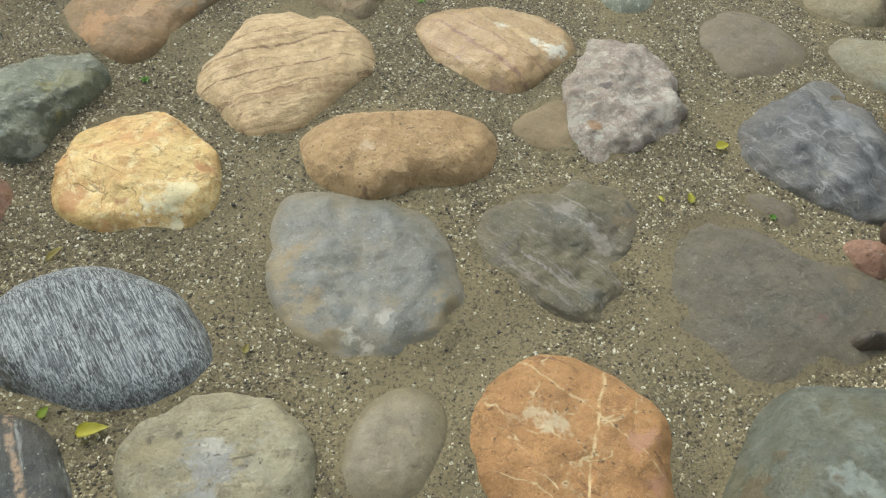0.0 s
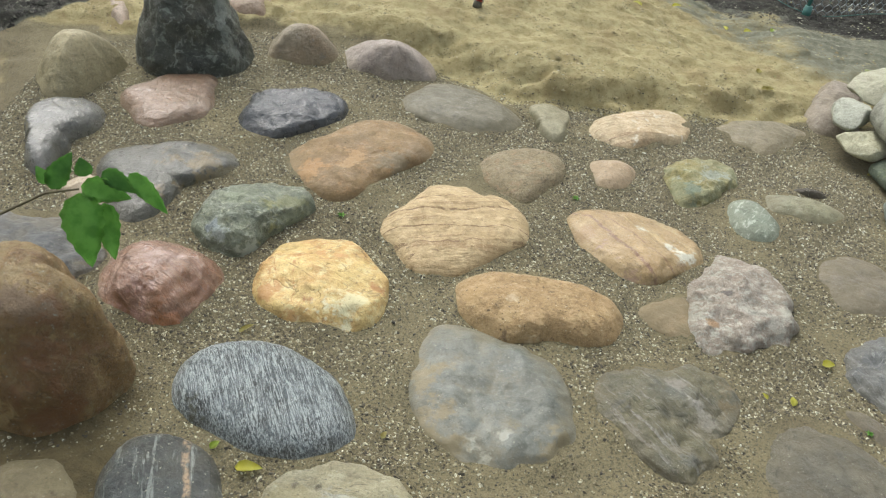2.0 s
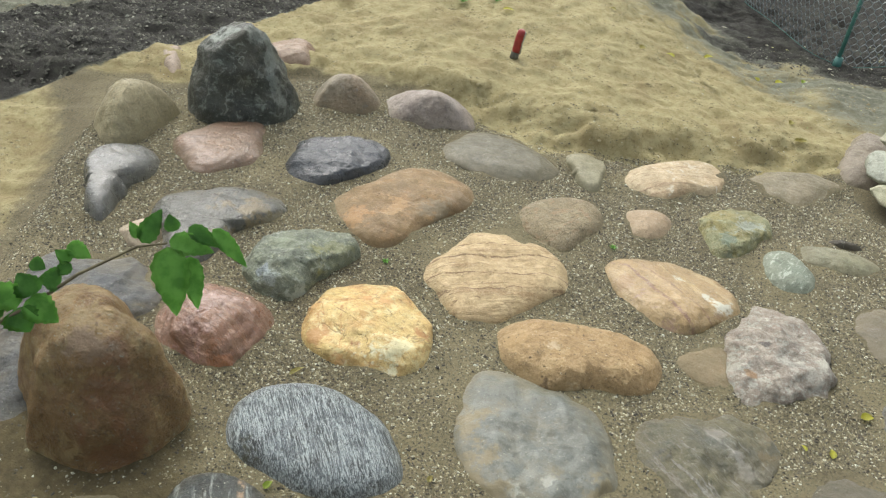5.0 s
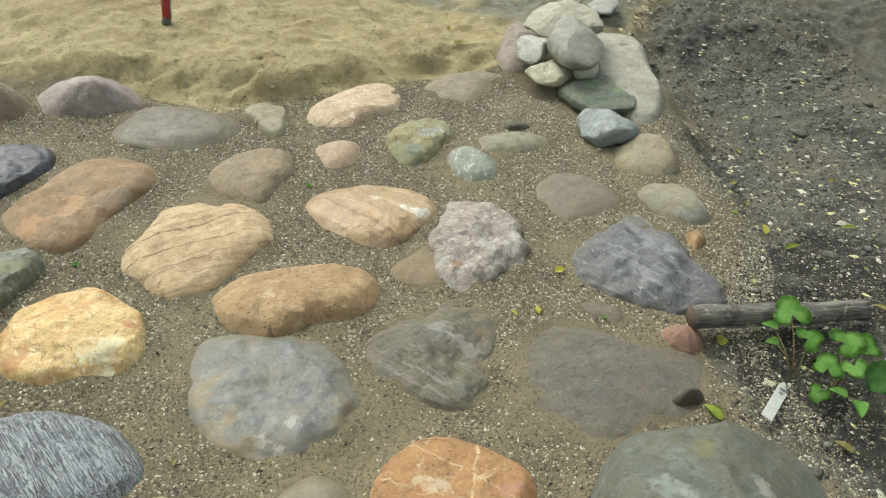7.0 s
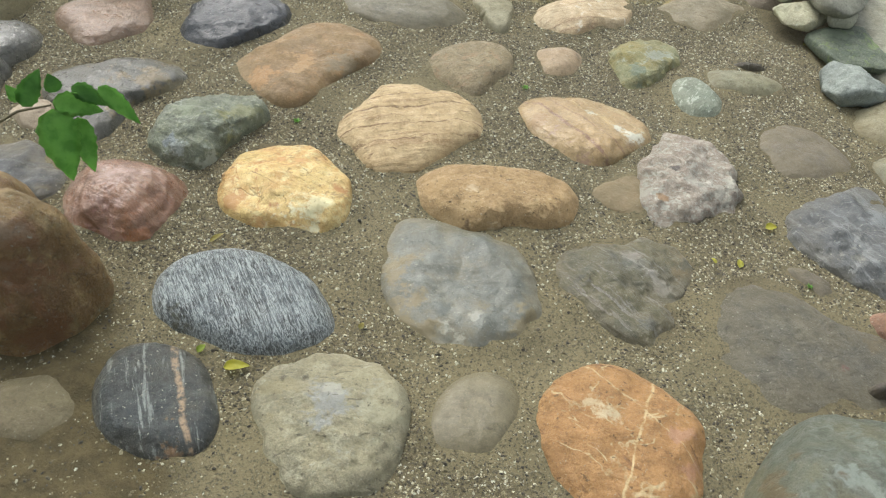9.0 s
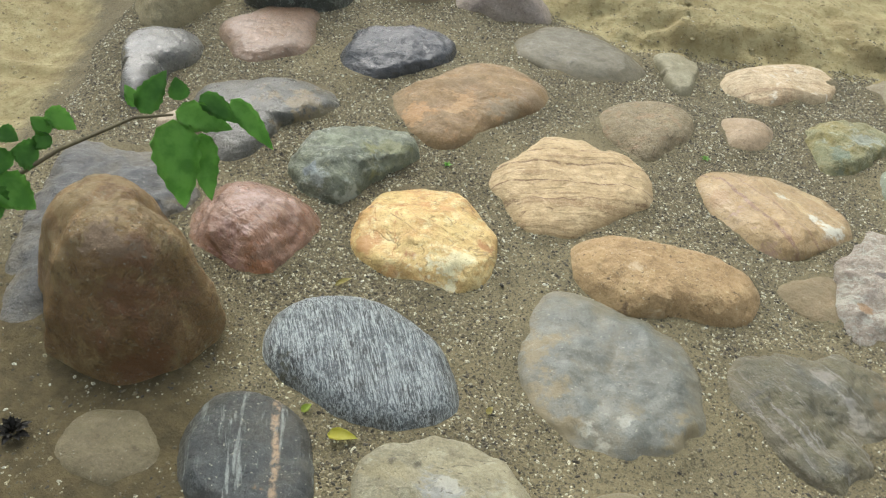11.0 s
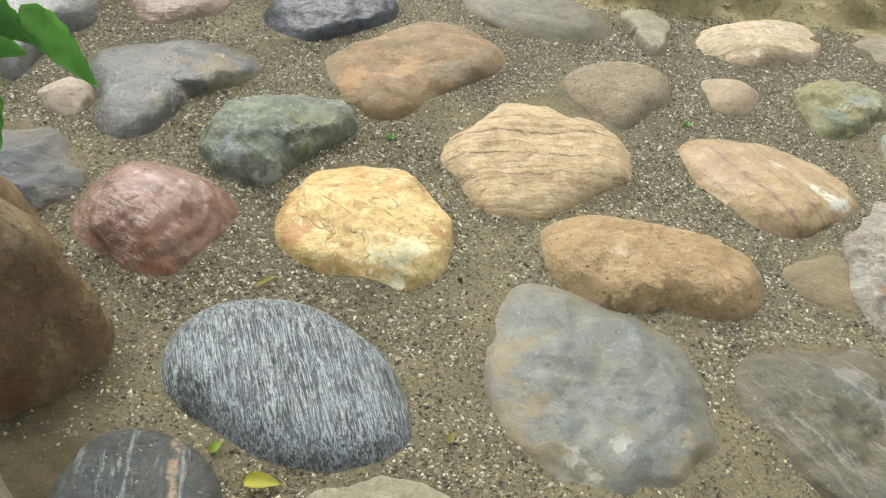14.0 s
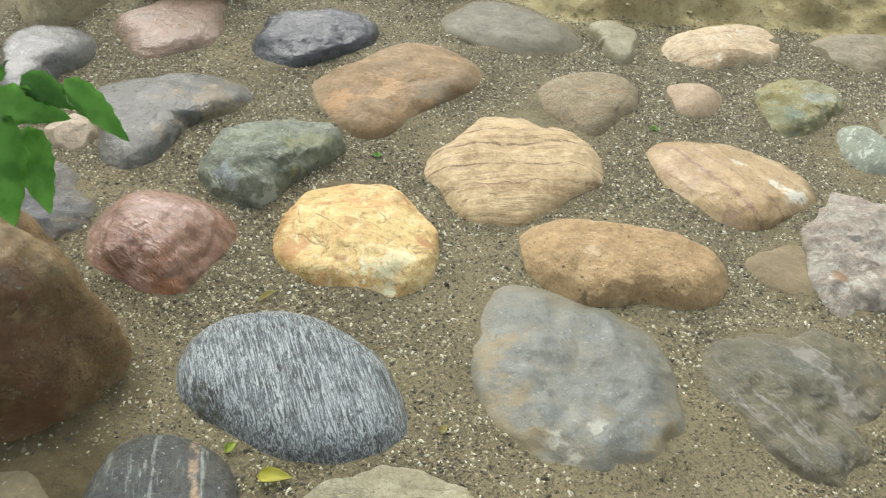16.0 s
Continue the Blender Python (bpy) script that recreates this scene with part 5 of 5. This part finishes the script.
for x, y, long, wide, turn, mat in (
    (-0.056, -0.531, 0.036, 0.016, 8, YELLOW), (-0.109, -0.508, 0.016, 0.010, 60, LIME), (0.101, -0.437, 0.013, 0.008, 70, DRY),
    (0.778, -0.128, 0.022, 0.015, 10, YELLOW), (0.699, -0.228, 0.020, 0.012, 80, YELLOW), (0.655, -0.230, 0.013, 0.007, 120, YELLOW),
    (0.875, -0.512, 0.038, 0.022, 110, LIME), (0.975, -0.362, 0.026, 0.020, 60, YELLOW), (1.263, -0.044, 0.036, 0.016, 65, YELLOW),
    (1.279, -0.119, 0.040, 0.011, 5, LIME), (1.031, -0.610, 0.030, 0.014, 120, DRY), (1.288, -0.358, 0.036, 0.014, 125, DRY),
    (0.856, 0.881, 0.026, 0.016, 20, DRY), (1.038, 0.555, 0.024, 0.010, 15, DRY), (0.449, 1.393, 0.026, 0.020, 40, DRY),
    (0.542, 1.424, 0.036, 0.016, 140, YELLOW), (0.845, 0.880, 0.022, 0.016, 0, DRY), (0.876, 1.084, 0.024, 0.018, 50, DRY),
    (-0.144, -0.281, 0.028, 0.008, 50, DRY), (1.375, 0.239, 0.026, 0.014, 10, DRY), (1.212, -0.003, 0.016, 0.009, 140, LIME),
    (1.457, -0.059, 0.040, 0.012, 170, LIME), (0.700, 1.62, 0.04, 0.016, 30, YELLOW), (0.86, 1.55, 0.034, 0.016, 100, YELLOW), (0.95, 1.60, 0.03, 0.018, 10, YELLOW),
    (1.02, 1.58, 0.03, 0.014, 60, LIME), (0.35, 1.72, 0.03, 0.014, 150, DRY), (0.0, 1.52, 0.04, 0.014, 0, YELLOW), (1.50, 0.42, 0.026, 0.014, 80, DRY), (1.62, 0.20, 0.022, 0.013, 30, DRY),
    (1.44, 0.62, 0.02, 0.012, 130, DRY), (1.32, 0.10, 0.02, 0.012, 20, DRY)):
    word = {YELLOW: "yellow", LIME: "yellow-green", DRY: "pale dry"}[mat]
    fallen_leaf(word + " fallen leaf lying flat on the soil", x, y, long, wide, turn, mat)


# ---- low plants beside the log ----
def lobed(bm, middle, size, facing, turn, lobes=3):
    """A rounded leaf cut into lobes."""
    facing = Vector(facing).normalized()
    side = facing.cross(Vector((0, 1, 0.2))).normalized()
    fore = facing.cross(side)
    centre = bm.verts.new(middle)
    rings = [[], []]
    count = 36
    for i in range(count):
        a = 2 * math.pi * i / count
        cut = 0.62 + 0.38 * abs(math.cos(lobes * (a - math.pi) / 2)) ** 0.8
        if abs(a - math.pi) > math.pi * 0.93:
            cut *= 0.35
        for ring, k in zip(rings, (0.55, 1.0)):
            r = size * cut * k
            d = math.cos(a + turn) * side + math.sin(a + turn) * fore
            ring.append(bm.verts.new(Vector(middle) + d * r + facing * (0.10 * size * k * k * (1 + math.cos(2 * a + 1)) - 0.08 * size * k)))
    for i in range(count):
        m = (i + 1) % count
        bm.faces.new((centre, rings[0][i], rings[0][m]))
        bm.faces.new((rings[0][i], rings[1][i], rings[1][m], rings[0][m]))
    bmesh.ops.solidify(bm, geom=bm.faces[:], thickness=0.0004)


STALK = plain("leaf_stalk", (128, 124, 66), (140, 104, 70), 80, 0.5)


def low_plant(label, x, y, leaves):
    thing = new("wildflower_plant")
    z = rests(x, y)
    thing.location = (x, y, z)
    for lx, ly, lz, size, turn, lobes, dark in leaves:
        top = Vector((lx - x, ly - y, lz - z))
        bm = bmesh.new()
        root = Vector((random.uniform(-0.004, 0.004), random.uniform(-0.004, 0.004), -0.01))
        tube(bm, [root, root.lerp(top, 0.5) + Vector((0, 0, 0.012)), top], [0.0014, 0.0012, 0.0009], 6)
        part("stalk", bm, STALK, thing)
        bm = bmesh.new()
        facing = Vector((random.uniform(-0.35, 0.1), random.uniform(-0.5, 0.0), 1))
        if lobes == 1:
            out = Vector((math.cos(turn), math.sin(turn), 0.1))
            blade(bm, top - out * size * 0.5, top + out * size * 1.3, size * 1.1, facing, teeth=0.0, steps=9)
        else:
            lobed(bm, top, size, facing, turn, 3)
        part("leaf", bm, LEAF_DARK if dark else LEAF, thing)
    return tagged(thing, label, "plant", "small plants in the dark soil")


low_plant("small plant with rounded three-lobed leaves on thin stalks", 1.046, -0.467,
          ((1.065, -0.393, 0.075, 0.032, 1.4, 2, 0), (1.072, -0.441, 0.060, 0.025, 0.2, 2, 0), (1.027, -0.409, 0.065, 0.016, 2.6, 1, 0), (1.013, -0.437, 0.060, 0.014, 3.0, 1, 0)))
low_plant("low clump of round green three-lobed leaves", 1.085, -0.505,
          ((1.066, -0.498, 0.055, 0.027, 1.0, 3, 0), (1.127, -0.460, 0.060, 0.030, 0.0, 3, 0), (1.040, -0.525, 0.030, 0.017, 3.6, 3, 0), (1.155, -0.474, 0.058, 0.024, 5.2, 3, 0), (1.10, -0.515, 0.06, 0.022, 4.4, 3, 0)))
low_plant("plant with broad dark green leaves", 1.13, -0.57,
          ((1.125, -0.541, 0.050, 0.048, 0.3, 1, 1), (1.074, -0.569, 0.042, 0.022, 4.2, 1, 0), (1.160, -0.555, 0.045, 0.040, 5.5, 1, 1), (1.070, -0.540, 0.036, 0.016, 2.4, 1, 0)))


def seedling(x, y, size):
    thing = new("seedling")
    thing.location = (x, y, rests(x, y))
    for k in range(6):
        a = k * 1.1 + x * 40
        bm = bmesh.new()
        blade(bm, (0, 0, 0.001), (size * math.cos(a), size * math.sin(a), size * 0.5), size * 0.5, (0, 0, 1), steps=5)
        part("leaf", bm, LEAF, thing)
    return tagged(thing, "tiny green weed seedling in the grit", "seedling", "weed seedlings")


for x, y, size in ((0.36, 0.252, 0.010), (-0.077, 0.054, 0.009), (0.80, -0.275, 0.007), (-0.16, 1.55, 0.03), (-0.05, 1.60, 0.03)):
    seedling(x, y, size)


# ---- the log, the plant label, the trowel ----
def build_log():
    thing = new("log")
    thing.location = (0.925, -0.338, 0.042)
    ahead = Vector((0.315, -0.032, -0.010))
    line = [ahead * (k / 16) + Vector((0, 0, 0.002 * math.sin(k))) for k in range(17)]
    bm = bmesh.new()
    rings = tube(bm, line, [0.0200 - 0.0002 * k for k in range(17)], 26)
    for k, ring in enumerate(rings):
        for n, v in enumerate(ring):
            out = (v.co - line[k]).normalized()
            v.co += out * (0.0035 * noise.noise((k * 0.35, n * 0.9, 1)) + 0.002 * noise.noise((k * 0.8, n * 2.2, 5)))
    s = Shade("log_bark")
    along = s.noise(s.coords(scale=(14, 150, 150), turn=(0, 0, -6)), 1.0, 6, 0.65, 0.5)
    patch = s.noise(s.coords(), 45, 5, 0.65)
    colour = s.mix(s.ramp(along, 0.38, 0.62), tone(84, 78, 70), tone(136, 130, 120))
    colour = s.mix(s.ramp(patch, 0.56, 0.66), colour, tone(186, 180, 168))
    colour = s.mix(s.calc("MULTIPLY", s.ramp(s.noise(s.coords(), 22, 3), 0.55, 0.65), 0.7), colour, tone(66, 58, 50))
    part("bark", bm, s.finish(colour, 0.8, ((along, 0.004), (patch, 0.002))), thing)
    bm = bmesh.new()
    tube(bm, [line[0] - ahead.normalized() * 0.0015, line[0] + ahead.normalized() * 0.004], [0.0182, 0.0192], 26)
    s = Shade("log_end")
    rings_of = s.add("ShaderNodeTexWave", {"Scale": 90.0, "Distortion": 3.0, "Detail": 3.0}, Vector=s.coords())
    rings_of.wave_type = "RINGS"
    rings_of.rings_direction = "X"
    colour = s.mix(rings_of.outputs[1], tone(78, 60, 48), tone(108, 84, 66))
    part("cut_end", bm, s.finish(colour, 0.8), thing, "brown sawn end")
    return tagged(thing, "short weathered grey log lying on the soil", "log")


build_log()


def build_label():
    thing = new("plant_label")
    foot, head = Vector((1.036, -0.466, -0.004)), Vector((0.938, -0.549, 0.024))
    thing.location = foot
    ahead = (head - foot)
    side = ahead.cross(Vector((0.0, -0.3, 1))).normalized() * 0.0088
    up = side.cross(ahead).normalized()
    bm = bmesh.new()
    low = [bm.verts.new(p) for p in (Vector(), ahead * 0.16 - side, ahead - side, ahead + side, ahead * 0.16 + side)]
    made = bm.faces.new(low)
    for v in bmesh.ops.extrude_face_region(bm, geom=[made])["geom"]:
        if isinstance(v, bmesh.types.BMVert):
            v.co += up * 0.0012
    bmesh.ops.recalc_face_normals(bm, faces=bm.faces)
    part("plate", bm, plain("label_plastic", (206, 206, 200), (190, 190, 186), 90, 0.4, 0.0002), thing, smooth=False)
    for k, (a, b, w) in enumerate(((0.22, 0.29, 0.5), (0.33, 0.37, 0.4))):
        bm = bmesh.new()
        h = up * (0.0018 if up.z > 0 else -0.0008)
        bm.faces.new([bm.verts.new(ahead * u + side * q + h) for u, q in ((a, -w), (b, -w), (b, w), (a, w))])
        bmesh.ops.solidify(bm, geom=bm.faces[:], thickness=0.0003)
        part("ink_bar", bm, plain("label_ink", (120, 122, 132), (138, 140, 148), 200, 0.6, 0.0), thing, smooth=False)
    return tagged(thing, "white plastic plant label pushed into dark soil", "plant label")


build_label()


def build_trowel():
    thing = new("trowel")
    z = rests(0.063, 1.095)
    thing.location = (0.063, 1.095, z)
    red = plain("red_plastic", (168, 24, 30), (186, 34, 38), 60, 0.35, 0.0003)
    steel = plain("dull_steel", (92, 86, 76), (120, 112, 98), 60, 0.45, 0.0006, 0.7)
    pale = plain("pale_trim", (206, 196, 190), (190, 180, 174), 60, 0.5)
    bm = bmesh.new()
    rings = tube(bm, [(0.0, 0, 0.018), (0.001, 0, 0.03), (0.002, 0, 0.05), (0.006, 0, 0.07), (0.009, 0, 0.082), (0.010, 0, 0.086)], [0.0115, 0.0125, 0.0115, 0.0125, 0.0115, 0.007], 14)
    part("grip", bm, red, thing, "bright red handle grip")
    bm = bmesh.new()
    tube(bm, [(-0.005, 0, -0.03), (-0.003, 0, 0.0), (-0.001, 0, 0.02)], [0.013, 0.0135, 0.012], 14)
    part("ferrule", bm, steel, thing, "muddy steel socket")
    bm = bmesh.new()
    tube(bm, [(0.0125, -0.006, 0.016), (0.0145, -0.006, 0.045), (0.0185, -0.006, 0.072), (0.019, -0.005, 0.083)], [0.0022] * 4, 6)
    part("trim", bm, pale, thing)
    bm = bmesh.new()
    tube(bm, [(-0.005, 0, -0.02), (-0.008, 0, -0.06), (-0.010, 0, -0.10)], [0.010, 0.022, 0.006], 10)
    part("blade", bm, steel, thing)
    return tagged(thing, "garden trowel with red handle stuck upright in sand", "trowel")


build_trowel()


# ---- the wire cage ----
def build_cage():
    thing = new("wire_cage")
    thing.location = (1.5, 2.6, rests(1.26, 2.05) - 0.01)
    base = Vector(thing.location)
    ring = [(1.00, 2.72), (1.10, 2.36), (1.262, 2.052), (1.55, 2.13), (1.86, 2.28), (2.06, 2.55), (2.10, 2.90), (1.90, 3.20), (1.50, 3.30), (1.10, 3.10)]
    dense = []
    n = len(ring)
    for k in range(n):
        p0, p1, p2, p3 = (Vector(ring[(k + d) % n]) for d in (-1, 0, 1, 2))
        for j in range(24):
            u = j / 24
            dense.append(p1 + 0.45 * u * (p2 - p0 + u * (2 * p0 - 5 * p1 + 4 * p2 - p3 + u * (3 * (p1 - p2) + p3 - p0))) + (p2 - p1) * 0.1 * u * (1 - u))
    dense.append(dense[0])
    run = np.cumsum([0] + [(b - a).length for a, b in zip(dense, dense[1:])])

    def on(s, h):
        s = s % run[-1]
        x = np.interp(s, run, [p.x for p in dense])
        y = np.interp(s, run, [p.y for p in dense])
        bulge = 0.03 * math.sin(h * 6)
        return Vector((x + (x - 1.5) * bulge, y + (y - 2.7) * bulge, h + 0.01 * math.sin(s * 7))) - Vector((base.x, base.y, 0))
    cell, rise = 0.032, 0.024
    count, rows = int(run[-1] / cell), 18
    bm = bmesh.new()

    def wire(a, b, r=0.0018):
        tube(bm, [a, b], r, 3)
    for j in range(rows):
        for i in range(count):
            s = (i + 0.5 * (j % 2)) * cell
            h = 0.02 + j * rise
            wire(on(s, h), on(s, h + rise * 0.45))
            wire(on(s, h + rise * 0.45), on(s - cell / 2, h + rise))
            wire(on(s, h + rise * 0.45), on(s + cell / 2, h + rise))
    part("wire_mesh", bm, plain("galvanised_wire", (150, 156, 166), (170, 176, 184), 30, 0.5, 0.0, 0.2), thing, "grey hexagonal wire netting")["kind"] = "stuff"
    teal = plain("teal_paint", (64, 128, 124), (78, 146, 140), 40, 0.5)
    bm = bmesh.new()
    tube(bm, [(1.258 - base.x, 2.042 - base.y, -0.05), (1.258 - base.x, 2.042 - base.y, 0.55)], [0.008, 0.008], 10)
    part("post", bm, teal, thing, "teal painted post")
    bm = bmesh.new()
    tube(bm, [(1.258 - base.x, 2.034 - base.y, 0.0), (1.258 - base.x, 2.034 - base.y, 0.045)], [0.018, 0.015], 12)
    part("clip", bm, teal, thing, "teal plastic clip")
    bm = bmesh.new()
    tube(bm, [on(run[-1] * k / 120, 0.02) for k in range(121)], 0.0016, 5)
    part("rim_wire", bm, teal, thing)
    return tagged(thing, "round cage of grey hexagonal wire netting on teal posts", "wire cage")


build_cage()


# ---- hollows and a dark tuft ----
def build_tuft():
    thing = new("seed_cone")
    thing.location = (-0.405, -0.64, rests(-0.405, -0.64) + 0.004)
    mat = plain("cone_scale", (44, 42, 42), (66, 62, 60), 90, 0.7)
    rng = random.Random(5)
    for k in range(22):
        a, e = k * 2.4, 0.15 + 1.2 * k / 22
        r = 0.021 * math.cos(e) + 0.003
        bm = bmesh.new()
        d = Vector((math.cos(a) * math.cos(e), math.sin(a) * math.cos(e), math.sin(e)))
        blade(bm, d * 0.004, d * (0.018 + 0.005 * rng.random()), 0.010, (0, 0, 1), steps=4, teeth=0.0)
        part("scale", bm, mat, thing)
    return tagged(thing, "small blackish open seed cone on the mud", "seed cone")


build_tuft()
